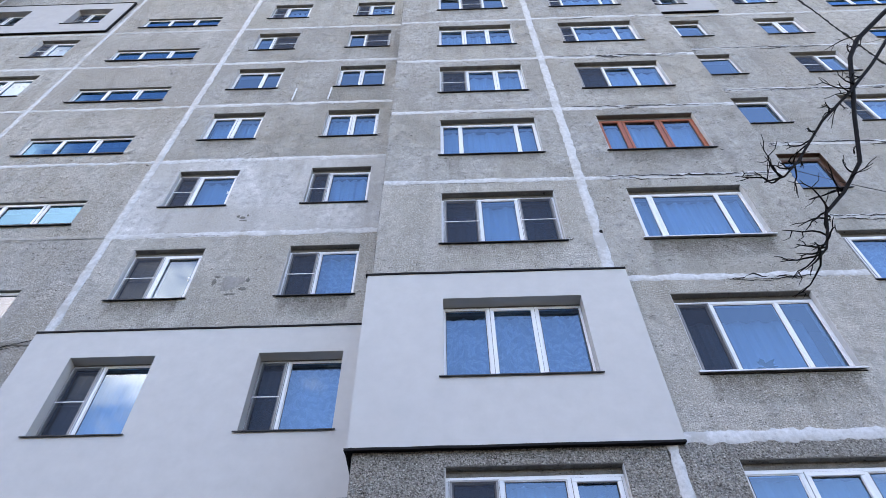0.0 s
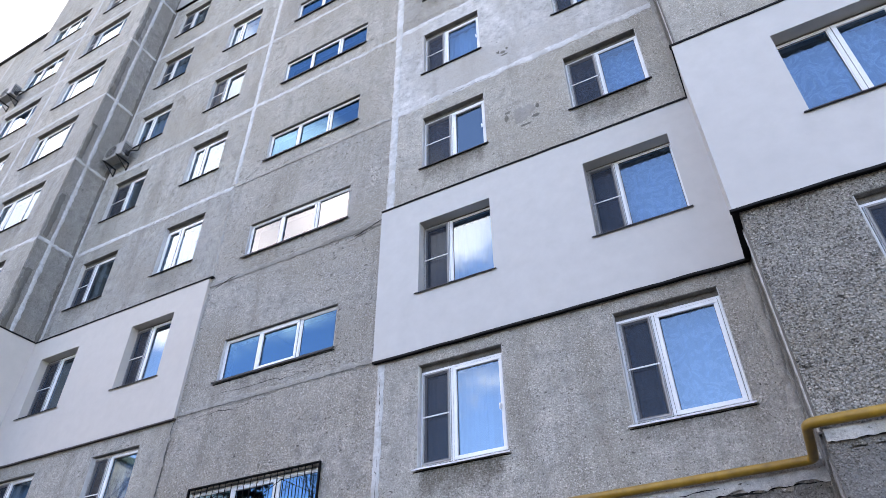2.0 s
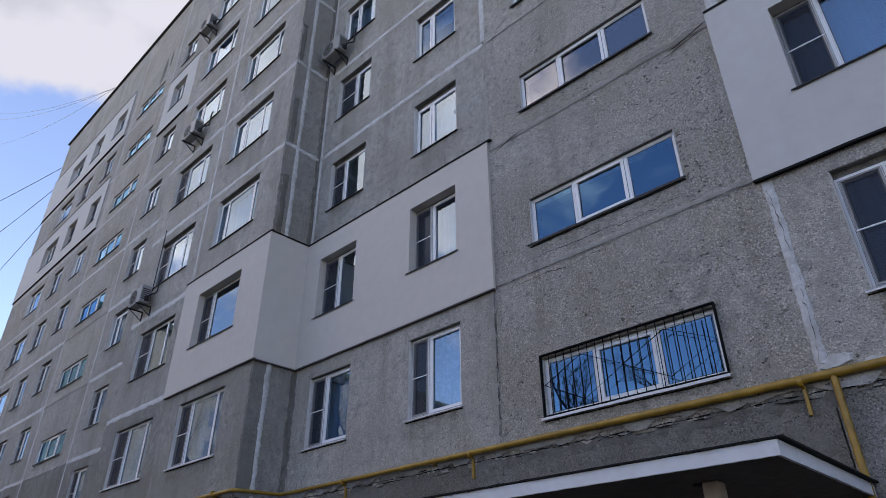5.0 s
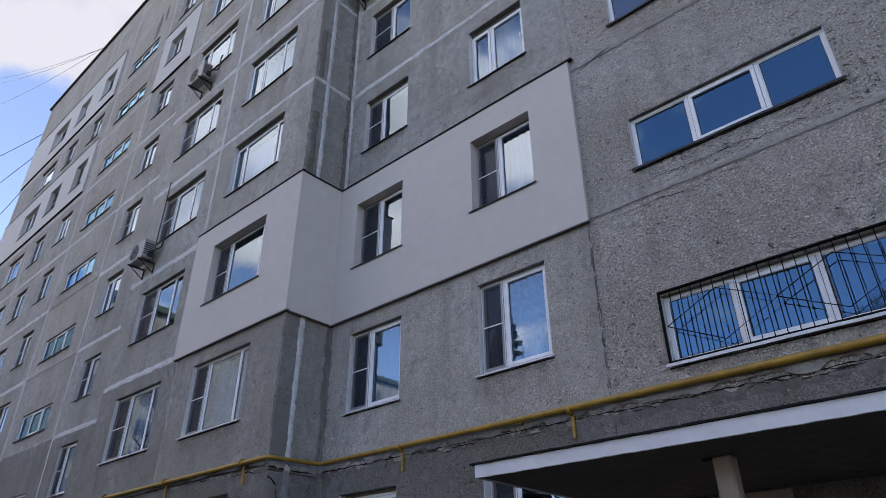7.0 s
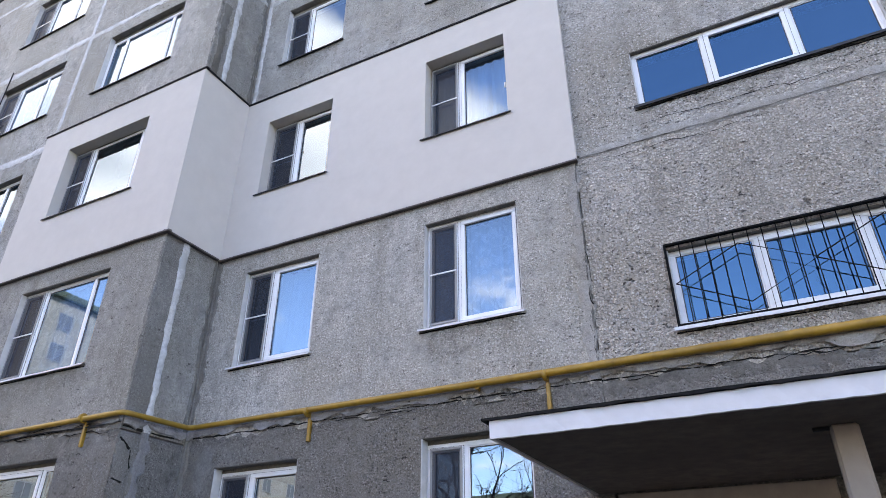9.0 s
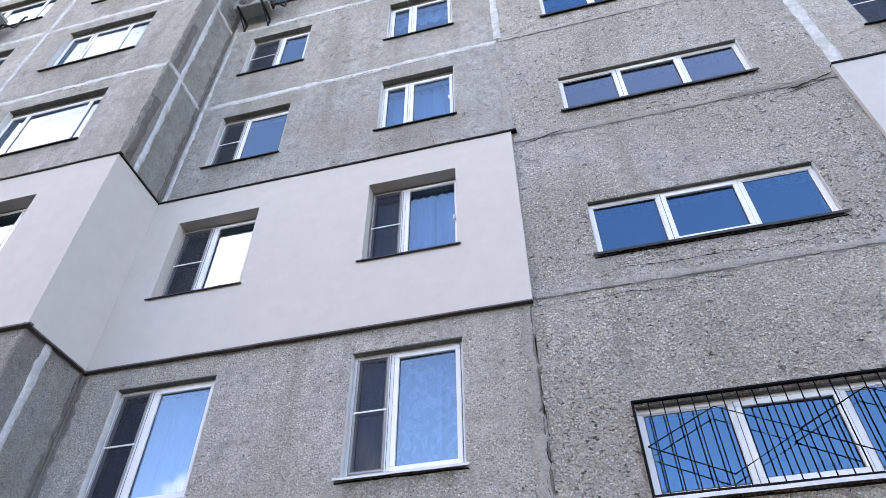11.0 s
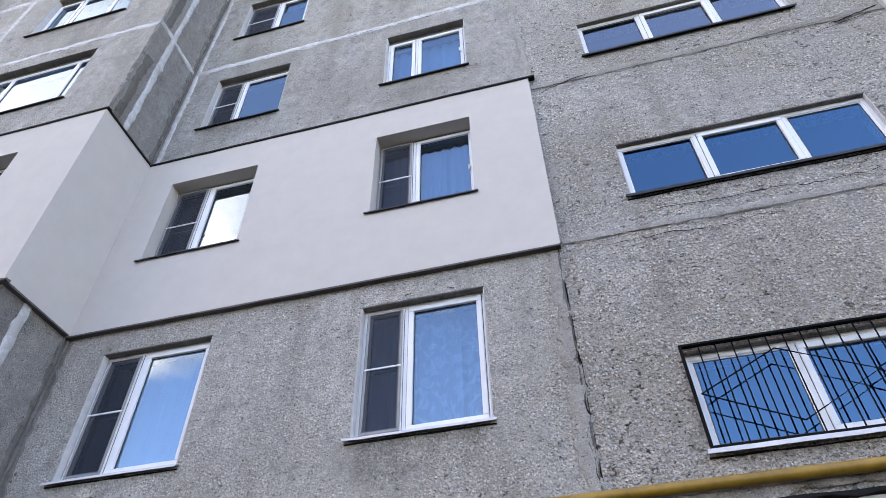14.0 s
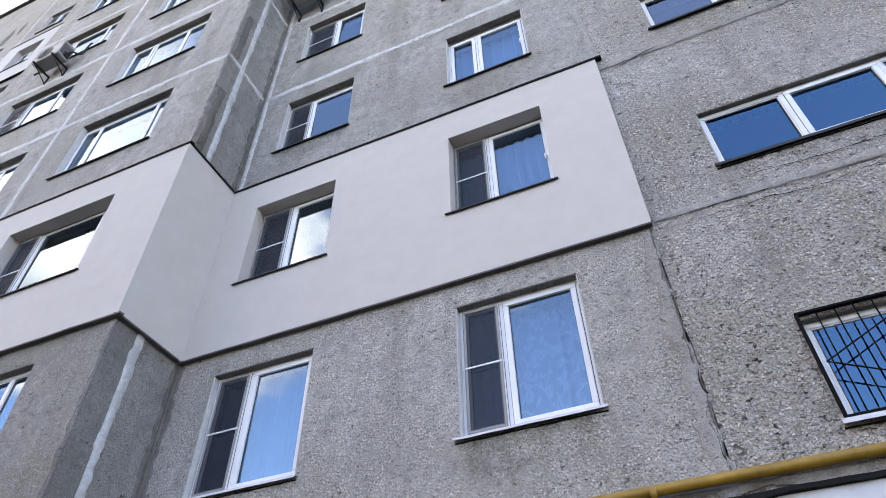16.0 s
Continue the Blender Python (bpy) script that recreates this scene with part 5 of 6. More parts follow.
# ---------------------------------------------------------------- barred landing window
grille = thing("window_grille", (STAIRS["S"][0], REC, stair_z(0)), "black welded iron grille over a landing window", "grille")
GW, GH, GY = STAIRS["S"][1] - STAIRS["S"][0], H_ST, -0.03
part("outer_frame", Geo().ring(-0.02, GW + 0.02, 0.012, GH + 0.04, 0.022, GY - 0.024, GY + 0.02, 0.003).mesh("outer_frame", BLACK), grille)
bar_me = Geo().box(-0.005, 0.005, GY - 0.005, GY + 0.005, 0.02, GH + 0.02, 0.001).mesh("bar", BLACK)
for i in range(1, 20):
    part("bar", bar_me, grille, (GW * i / 20, 0, 0))
for cx in (GW * 0.26, GW * 0.74):
    ww, hh = GW * 0.245, 0.30
    pts = [(cx - ww, GY - 0.012, GH / 2 + 0.02), (cx, GY - 0.012, GH / 2 + hh + 0.025), (cx + ww, GY - 0.012, GH / 2 + 0.02), (cx, GY - 0.012, GH / 2 - hh), (cx - ww, GY - 0.012, GH / 2 + 0.02)]
    part("diamond", Geo().tube(pts, 0.006, 6).mesh("diamond", BLACK), grille)


# ---------------------------------------------------------------- entrance canopy
canopy = thing("entrance_canopy", (-8.5, REC, 2.7), "flat entrance canopy with white fascia and black felt edge", "canopy")
CX0, CX1, CY, CZ0, CZ1 = -10.87, -6.2, 5.39, 2.62, 2.745
o = (-8.5, REC, 2.7)


def rel(x0, x1, y0, y1, z0, z1, c=0.006):
    return (x0 - o[0], x1 - o[0], y0 - o[1], y1 - o[1], z0 - o[2], z1 - o[2], c)


part("slab", Geo().box(*rel(CX0 + 0.03, CX1 - 0.03, CY + 0.03, REC - 0.004, CZ0 + 0.01, CZ1 - 0.01)).mesh("slab", SOFFIT), canopy, label="dark brown soffit slab")
def fascia_mesh(length, seed):
    """A sheet strip along x, dented, with an uneven lower edge; its front at y = 0."""
    r = random.Random(seed)
    g, n = Geo(), max(4, int(length / 0.05))
    for i in range(n + 1):
        x, dz, dy = length * i / n, r.uniform(-0.002, 0.002), r.uniform(-0.002, 0.002)
        g.v += [(x, 0.0, CZ1 - CZ0 - 0.012), (x, dy, 0.05), (x, 0.002, dz), (x, 0.028, dz), (x, 0.028, CZ1 - CZ0 - 0.012)]
    for i in range(n):
        for k in range(5):
            p, q = i * 5 + k, i * 5 + (k + 1) % 5
            g.f.append((p, p + 5, q + 5, q))
    g.f.append((4, 3, 2, 1, 0))
    g.f.append(tuple(range(n * 5, n * 5 + 5)))
    return g.mesh("fascia", WHITEMETAL)


for fx, fy, ln, turn, sd in ((CX0, CY, CX1 - CX0, 0, 5), (CX0, REC - 0.006, REC - 0.036 - CY, -90, 6), (CX1, CY + 0.03, REC - 0.036 - CY, 90, 7)):
    fo = part("fascia", fascia_mesh(ln, sd), canopy, (fx - o[0], fy - o[1], CZ0 - o[2]), "white sheet fascia")
    fo.rotation_euler = (0, 0, radians(turn))
felt = Geo()
fr = random.Random(3)
n = 60
for i in range(n + 1):
    x = CX0 - 0.05 + (CX1 - CX0 + 0.1) * i / n - o[0]
    ya, za, zb = CY - 0.015 - fr.uniform(0, 0.012) - o[1], CZ1 - 0.003 - fr.uniform(0, 0.012) - o[2], CZ1 + 0.004 + fr.uniform(0, 0.004) - o[2]
    felt.v += [(x, -0.006, CZ1 - 0.008 - o[2]), (x, ya, za), (x, ya, zb), (x, -0.006, zb)]
for i in range(n):
    for k in range(4):
        q, r2 = i * 4 + k, i * 4 + (k + 1) % 4
        felt.f.append((q, q + 4, r2 + 4, r2))
felt.f += [(3, 2, 1, 0), (n * 4, n * 4 + 1, n * 4 + 2, n * 4 + 3)]
part("roofing_felt", felt.mesh("roofing_felt", ROOFING), canopy, label="black bitumen felt with a ragged edge")
for x in (-8.895, -7.0):
    part("post", Geo().box(*rel(x - 0.075, x + 0.075, 5.99, 6.14, 0.0, CZ0 + 0.008, 0.015)).mesh("post", POST), canopy, label="cream painted square post")
    part("post_bracket", Geo().box(*rel(x - 0.165, x - 0.077, 6.03, 6.06, CZ0 - 0.014, CZ0 + 0.008, 0.003)).mesh("post_bracket", AC_DARK), canopy, label="dark iron bracket")
door = thing("door_1", (-8.9, REC, 0.15), "dark brown steel entrance door under the canopy", "door", "", "structure")
part("door_frame", Geo().ring(0, 1.05, 0, 2.08, 0.07, -0.05, -0.004).mesh("door_frame", DARKWOOD), door)
part("door_leaf", Geo().box(0.072, 0.978, -0.035, -0.004, 0.072, 2.008, 0.006).mesh("door_leaf", SOFFIT), door)
part("door_handle", Geo().tube([(0.9, -0.035, 1.0), (0.9, -0.09, 1.0), (0.9, -0.09, 1.2), (0.9, -0.035, 1.2)], 0.012, 8).mesh("door_handle", SILL), door)
tagged(part("entrance_plaster", Geo().box(X_ST_L + 0.02, -8.92, REC - 0.03, REC - 0.004, 0.152, CZ0 - 0.01, 0.006).box(-7.83, X_ST_R - 0.02, REC - 0.03, REC - 0.004, 0.152, CZ0 - 0.01, 0.006).mesh("entrance_plaster", POST)), "cream painted plaster beside the entrance door", "wall", "", "structure")
# unseen step, kept dark so that little light bounces up to the soffit
tagged(part("doorstep", Geo().box(-10.6, -6.5, 5.6, REC - 0.004, 0.0, 0.15, 0.02).mesh("doorstep", ASPHALT)), "low unseen doorstep added under the canopy, dark against bounce light", "step")


# ---------------------------------------------------------------- air conditioners
def air_conditioner(label):
    ob = thing("air_conditioner", (0, 0, 0), label, "air conditioner", "outdoor units")
    W, D, H = 0.78, 0.28, 0.54
    part("casing", Geo().box(0, W, -0.42, -0.42 + D, 0, H, 0.02).mesh("casing", AC_WHITE), ob)
    cx, cz = 0.29, H / 2
    part("fan_hole", Geo().tube([(cx, -0.421, cz), (cx, -0.424, cz)], 0.215, 28).mesh("fan_hole", AC_DARK), ob)
    g = Geo()
    for r in (0.07, 0.12, 0.17, 0.215):
        pts = [(cx + r * math.cos(a), -0.432, cz + r * math.sin(a)) for a in [2 * math.pi * k / 24 for k in range(25)]]
        g.tube(pts, 0.004, 5, False)
    for k in range(8):
        a = math.pi * k / 4
        g.tube([(cx + 0.05 * math.cos(a), -0.432, cz + 0.05 * math.sin(a)), (cx + 0.215 * math.cos(a), -0.432, cz + 0.215 * math.sin(a))], 0.004, 5)
    part("fan_grille", g.mesh("fan_grille", AC_WHITE), ob)
    g = Geo()
    for k in range(6):
        g.box(W - 0.001, W + 0.004, -0.40, -0.16, 0.10 + 0.06 * k, 0.13 + 0.06 * k)
    part("side_louvre", g.mesh("side_louvre", AC_DARK), ob)
    for x in (0.12, 0.66):
        part("bracket", Geo().box(x - 0.02, x + 0.02, -0.46, -0.005, -0.035, -0.004, 0.003).box(x - 0.02, x + 0.02, -0.03, -0.005, -0.30, -0.036, 0.003).tube([(x, -0.40, -0.03), (x, -0.02, -0.28)], 0.012, 6).mesh("bracket", AC_DARK), ob)
    part("valve_cover", Geo().box(W, W + 0.05, -0.30, -0.18, 0.05, 0.2, 0.01).mesh("valve_cover", AC_DARK), ob)
    part("hose", Geo().tube(bend([(W + 0.03, -0.24, 0.16), (W + 0.14, -0.22, 0.2), (W + 0.16, -0.05, 0.35), (W + 0.16, -0.03, 0.9), (W + 0.16, 0.0, 0.95)], 0.05), 0.02, 8).mesh("hose", AC_DARK, True), ob)
    return ob


ac = air_conditioner("greyed white outdoor air-conditioning unit on iron brackets")
ac.location = (-23.08, BAY, 9.56)
for x, y, z in ((-22.09, BAY, 15.14), (-16.08, REC, 15.12), (-23.10, BAY, 20.88)):
    copy_thing(ac, Matrix.Translation((x, y, z)))

# ---------------------------------------------------------------- cables, pipes and hooks on the wall
def cable(name, pts, r, mat, label, category="cable"):
    return tagged(part(name, Geo().tube(pts, r, 6).mesh(name, mat, True)), label, category)


def sag(a, b, drop, n=14):
    a, b = Vector(a), Vector(b)
    return [a.lerp(b, i / n) - Vector((0, 0, drop * 4 * (i / n) * (1 - i / n))) for i in range(n + 1)]


cable("wall_cable", sag((5.52, BAY - 0.02, 12.9), (9.2, REC - 0.02, 12.7), 0.12), 0.006, AC_DARK, "thin grey cable slung across the concrete panels")
for x in (-3.72, -2.78):
    cable("vent_pipe", bend([(x, REC + 0.01, 18.42), (x, REC - 0.07, 18.42), (x, REC - 0.07, 18.15), (x - 0.02, REC - 0.06, 17.72)], 0.05), 0.022, PVC, "white plastic condensate pipe on the wall", "pipe")
cable("wall_cable", [(-22.62, BAY - 0.015, z) for z in (9.8, 10.6, 11.6, 12.2)], 0.012, AC_DARK, "black cable running up the panel")
for k, (za, zb) in enumerate(((28.2, 33.0), (27.6, 30.0), (27.2, 29.0))):
    cable("overhead_wire", sag((X_END_L - 0.02, REC + 0.3 + 0.4 * k, za), (-95, -3 + 6 * k, zb), 1.5), 0.02, AC_DARK, "thin overhead wire reaching the roof edge", "wire")

for end in ((-70.0, 6.0, 41.9), (-68.8, 5.0, 43.9), (-68.5, 4.7, 44.3)):
    cable("overhead_wire", sag((-38.87, 7.72, 29.72), end, 0.8), 0.012, AC_WHITE, "thin grey overhead wire strung from the roof edge", "wire")


# ---------------------------------------------------------------- cracks, smears and patches on the panels


def smear(wall, x, z, y, w, h, mat, seed=0, proud=0.006, hole=0.0):
    """A trowelled patch with a ragged outline, or a ring of it."""
    r = random.Random(seed)
    n = 30
    g = Geo()
    rr = 1.0
    for i in range(n):
        a = 2 * math.pi * i / n
        rr = 0.5 * rr + 0.5 * r.uniform(0.45, 1.35)
        cx, cz = math.cos(a), math.sin(a)
        g.v += [(x + w * hole * cx * rr, y - proud, z + h * hole * cz * rr), (x + w * 0.85 * rr * cx, y - proud, z + h * 0.85 * rr * cz), (x + w * rr * cx, y + 0.003, z + h * rr * cz)]
    for i in range(n):
        a, b = 3 * i, 3 * ((i + 1) % n)
        g.f.append((a + 1, a + 2, b + 2, b + 1))
        if hole:
            g.f.append((a, a + 1, b + 1, b))
    if not hole:
        g.f.append(tuple(3 * i + 1 for i in range(n)))
    return part("mortar_patch", g.mesh("mortar_patch", mat, True), wall)


for a, b, w_, sd in (((0.03, 3.52), (0.20, 3.40), 0.020, 1), ((0.20, 3.40), (0.24, 3.18), 0.022, 2), ((0.24, 3.18), (0.17, 3.02), 0.014, 3), ((0.17, 3.02), (0.03, 3.05), 0.018, 4), ((0.02, 3.66), (0.9, 3.66), 0.022, 5)):
    side_crack = crack(side_l, a, b, 0.0, w_ * 0.7, 300 + sd, 0.012, 0.1)
    side_crack.matrix_basis = Matrix.Translation((X_COR_L + 0.005, BAY, 0)) @ Matrix.Rotation(radians(90), 4, "Z")
smear(wall_kl, -3.60, 10.55, REC, 0.25, 0.22, MORTAR_GREY, 5, 0.005)
for k, (dx, dz, w, h) in enumerate(((-0.30, 0.05, 0.05, 0.10), (-0.27, 0.20, 0.07, 0.04), (0.24, -0.14, 0.08, 0.05), (0.05, -0.27, 0.12, 0.03), (0.29, 0.08, 0.04, 0.07))):
    smear(wall_kl, -3.60 + dx, 10.55 + dz, REC, w, h, SEAM_AND_SHADE, 60 + k, 0.003)
for k, (dx, dz, w, h) in enumerate(((0, 0, 0.07, 0.05), (-0.09, 0.05, 0.04, 0.05), (0.10, 0.07, 0.03, 0.04), (0.04, -0.09, 0.09, 0.025))):
    smear(wall_kl, -3.85 + dx, 12.55 + dz, REC, w, h, SEAM_AND_SHADE, 70 + k, 0.005)
smear(wall_kl, -6.18, 3.95, REC, 0.17, 0.10, MORTAR, 11, 0.03)
smear(wall_kl, -5.85, 3.88, REC, 0.12, 0.05, MORTAR, 12, 0.02)
smear(wall_st, -6.75, 3.05, REC, 0.10, 0.08, CRACK_AND_SHADE, 14, 0.004)
smear(wall_st, -6.72, 3.12, REC, 0.34, 0.26, SEAM_AND_SHADE, 15, 0.003)
smear(wall_e, -30.9, 25.5, REC, 0.30, 0.9, SEAM_AND_SHADE, 21, 0.004)
smear(wall_e, -30.3, 26.0, REC, 0.12, 0.6, SEAM_AND_SHADE, 22, 0.004)
smear(wall_pq, -16.62, 3.45, BAY, 0.30, 0.20, CONC_EDGE, 31, 0.004)
smear(wall_pq, -17.8, 3.55, BAY, 0.55, 0.12, CONC_EDGE, 32, 0.004)
smear(wall_pq, -16.45, 2.9, BAY, 0.12, 0.4, CONC_EDGE, 33, 0.003)
smear(wall_mn, -15.9, 3.3, REC, 0.20, 0.30, CONC_EDGE, 34, 0.003)
smear(wall_st, -7.4, 9.25, REC, 0.5, 0.05, MORTAR_GREY, 15, 0.012)
smear(wall_ab, 2.74, 10.4, BAY, 0.03, 0.05, CRACK_AND_SHADE, 17, 0.014)
for i, (wl, a, b, y, w) in enumerate((
        (wall_st, (-10.5, 9.05), (-9.9, 9.25), REC, 0.012), (wall_st, (-6.45, 9.30), (-7.1, 9.12), REC, 0.022), (wall_st, (-6.6, 9.15), (-7.3, 9.02), REC, 0.012),
        (wall_st, (-9.9, 6.60), (-7.2, 6.62), REC, 0.006), (wall_st, (-10.3, 6.25), (-8.6, 6.30), REC, 0.006), (wall_mn, (-10.68, 5.3), (-10.71, 3.9), REC, 0.007),
        
        (wall_kl, (-6.28, 5.0), (-6.33, 3.9), REC, 0.005), (wall_kl, (-6.33, 6.2), (-6.27, 5.3), REC, 0.005),
        (wall_pq, (-17.3, 3.62), (-16.4, 3.58), BAY, 0.010), (wall_ab, (3.0, 12.06), (6.3, 12.0), BAY, 0.022),
        (wall_ab, (3.0, 14.87), (6.3, 14.8), BAY, 0.022), (wall_ab, (3.0, 17.66), (6.3, 17.6), BAY, 0.022), (wall_xy, (7.2, 12.05), (12.0, 12.0), REC, 0.022), (wall_xy, (7.2, 14.85), (12.0, 14.8), REC, 0.022),
        (wall_xy, (7.2, 17.65), (12.0, 17.6), REC, 0.022), (wall_xy, (7.2, 20.45), (12.0, 20.4), REC, 0.022))):
    crack(wl, a, b, y - 0.012, w, 40 + i, 0.035)
for i in range(70):
    f = rng.randrange(3, 9)
    xa = rng.uniform(3.0, 11.5)
    ln = rng.uniform(0.25, 1.1)
    wl, y = (wall_ab, BAY) if xa + ln < X_BAY_R1 - 0.1 else (wall_xy, REC)
    xa = xa if wl is wall_ab else max(xa, X_BAY_R1 + 0.2)
    crack(wl, (xa, top_z(f) - rng.uniform(0.03, 0.10)), (xa + ln, top_z(f) - rng.uniform(0.03, 0.10)), y - 0.004, rng.uniform(0.010, 0.024), 700 + i, 0.06)
k = 0
for wl, x0, x1, y in ((wall_kl, X_ST_R, X_COR_R, REC), (wall_ab, X_COR_R, X_BAY_RJ, BAY), (wall_ab, X_BAY_RJ, X_BAY_R1, BAY), (wall_mn, X_COR_L, X_ST_L, REC), (wall_pq, X_BAY_LJ, X_COR_L, BAY)):
    for f in range(4, 9):
        k += 1
        a, b = sorted((rng.uniform(x0 + 0.1, x1 - 0.1), rng.uniform(x0 + 0.1, x1 - 0.1)))
        if b - a > 0.5:
            crack(wl, (a, top_z(f) - 0.045), (b, top_z(f) - 0.05), y, 0.007, 200 + k, 0.02)
cable("wall_cable", [(x, BAY - 0.03, 3.70 + 0.012 * math.sin(3.1 * x)) for x in [-23.5 + 0.35 * i for i in range(21)]], 0.009, AC_DARK, "black cable following the gas pipe along the wall")


def pot_plant(x, y, z, seed):
    r = random.Random(seed)
    ob = thing("potted_plant", (x, y, z), "green potted plant on an inner window ledge", "plant")
    part("pot", Geo().tube([(0, 0, 0), (0, 0, 0.13)], [0.055, 0.075], 14).mesh("pot", BROWN, True), ob)
    part("stem", Geo().tube([(0, 0, 0.1), (0.01, 0, 0.3)], 0.006, 6).mesh("stem", BARK), ob)
    for k in range(22):
        a, e, ln = r.uniform(0, 6.28), r.uniform(-0.2, 1.2), r.uniform(0.10, 0.2)
        d = Vector((math.cos(a) * math.cos(e), 0.5 * math.sin(a) * math.cos(e), math.sin(e)))
        sd = d.cross(Vector((0.1, 1, 0.2))).normalized() * 0.028
        p0 = Vector((0, 0, 0.2 + 0.006 * k))
        part("leaf", Geo().poly([p0, p0 + d * ln * 0.5 + sd, p0 + d * ln, p0 + d * ln * 0.5 - sd]).mesh("leaf", LEAF), ob)
    return ob


LEAF = plain("leaf_green", (0.05, 0.09, 0.03), 0.5)
ledge = tagged(part("window_ledge", Geo().box(3.48, 5.42, BAY + 0.22, BAY + 0.48, sill_z(3) + 0.02, sill_z(3) + 0.05, 0.006).mesh("window_ledge", PVC)), "white inner ledge behind a bay window", "ledge", "", "structure")
tagged(part("curtain", curtain_mesh(1.94, 1.3, CURTAIN, 7, 1), None, (3.48, BAY + 0.50, sill_z(3) + 0.06)), "sheer white curtain behind a bay window", "curtain")
pot_plant(4.45, BAY + 0.29, sill_z(3) + 0.05, 4)

# ---------------------------------------------------------------- bare trees
def bare_tree(x, y, h, seed, limbs=9, label="leafless tree with a dark trunk and fine twigs"):
    r = random.Random(seed)
    ob = thing("bare_tree", (x, y, 0), label, "tree", "yard trees")
    trunk = [Vector((0, 0, 0))]
    for i in range(1, 8):
        trunk.append(Vector((r.gauss(0, 0.06) * i, r.gauss(0, 0.06) * i, h * 0.85 * i / 7)))
    r0 = h * 0.014
    part("trunk", Geo().tube(trunk, [r0 * (1 - 0.85 * i / 7) for i in range(8)], 10).mesh("trunk", BARK, True), ob)

    def grow(g, p, d, length, rad, depth):
        n = 5
        pts, q, v = [p], p, d.normalized()
        for i in range(n):
            v = (v + Vector((r.gauss(0, 0.16), r.gauss(0, 0.16), r.gauss(0.05, 0.14)))).normalized()
            q = q + v * length / n
            pts.append(q)
        g.tube(pts, [rad * (1 - 0.75 * i / n) for i in range(n + 1)], 6 if depth else 4, False)
        if depth >= 3:
            return
        for i in range(1, n + 1):
            for _ in range(2 if depth else 2):
                w = (v + Vector((r.gauss(0, 0.75), r.gauss(0, 0.75), r.gauss(0.2, 0.5)))).normalized()
                grow(g, pts[i], w, length * r.uniform(0.35, 0.6), rad * 0.5 * (1 - 0.1 * i), depth + 1)
    for k in range(limbs):
        i = 3 + k % 5
        a = 2.4 * k + r.uniform(-0.4, 0.4)
        g = Geo()
        grow(g, trunk[i], Vector((math.cos(a), math.sin(a), r.uniform(0.5, 1.1))), h * r.uniform(0.22, 0.34), r0 * 0.45, 1)
        part("limb", g.mesh("limb", BARK, True), ob)
    return ob


def bough(g, pts, r0, r1, seed, twigs=26):
    r = random.Random(seed)
    P = [Vector(p) for p in pts]
    g.tube(P, [r0 + (r1 - r0) * i / (len(P) - 1) for i in range(len(P))], 7)
    for k in range(twigs):
        t = r.uniform(0.25, 0.99) * (len(P) - 1)
        i = min(int(t), len(P) - 2)
        p = P[i].lerp(P[i + 1], t - i)
        d = (P[i + 1] - P[i]).normalized()
        v = (d * r.uniform(0.0, 0.6) + Vector((r.gauss(-0.4, 0.5), r.gauss(0, 0.5), r.gauss(0, 0.45)))).normalized()
        q, line2 = p, [p]
        ln = r.uniform(0.05, 0.2)
        for j in range(5):
            v = (v + Vector((r.gauss(0, 0.3), r.gauss(0, 0.3), r.gauss(0, 0.3)))).normalized()
            q = q + v * ln / 5
            line2.append(q)
            if j in (2, 3):
                s = (v + Vector((r.gauss(0, 0.8), r.gauss(0, 0.8), r.gauss(0, 0.8)))).normalized()
                g.tube([q, q + s * ln * 0.2, q + (s + v * 0.4).normalized() * ln * 0.36], [0.0022, 0.0017, 0.001], 4)
        g.tube(line2, [0.0046, 0.0040, 0.0034, 0.0028, 0.0022, 0.0012], 5)


NEEDLES = plain("spruce_needles", (0.022, 0.036, 0.018), 0.8, 0, 0.35, 6, 0.2)


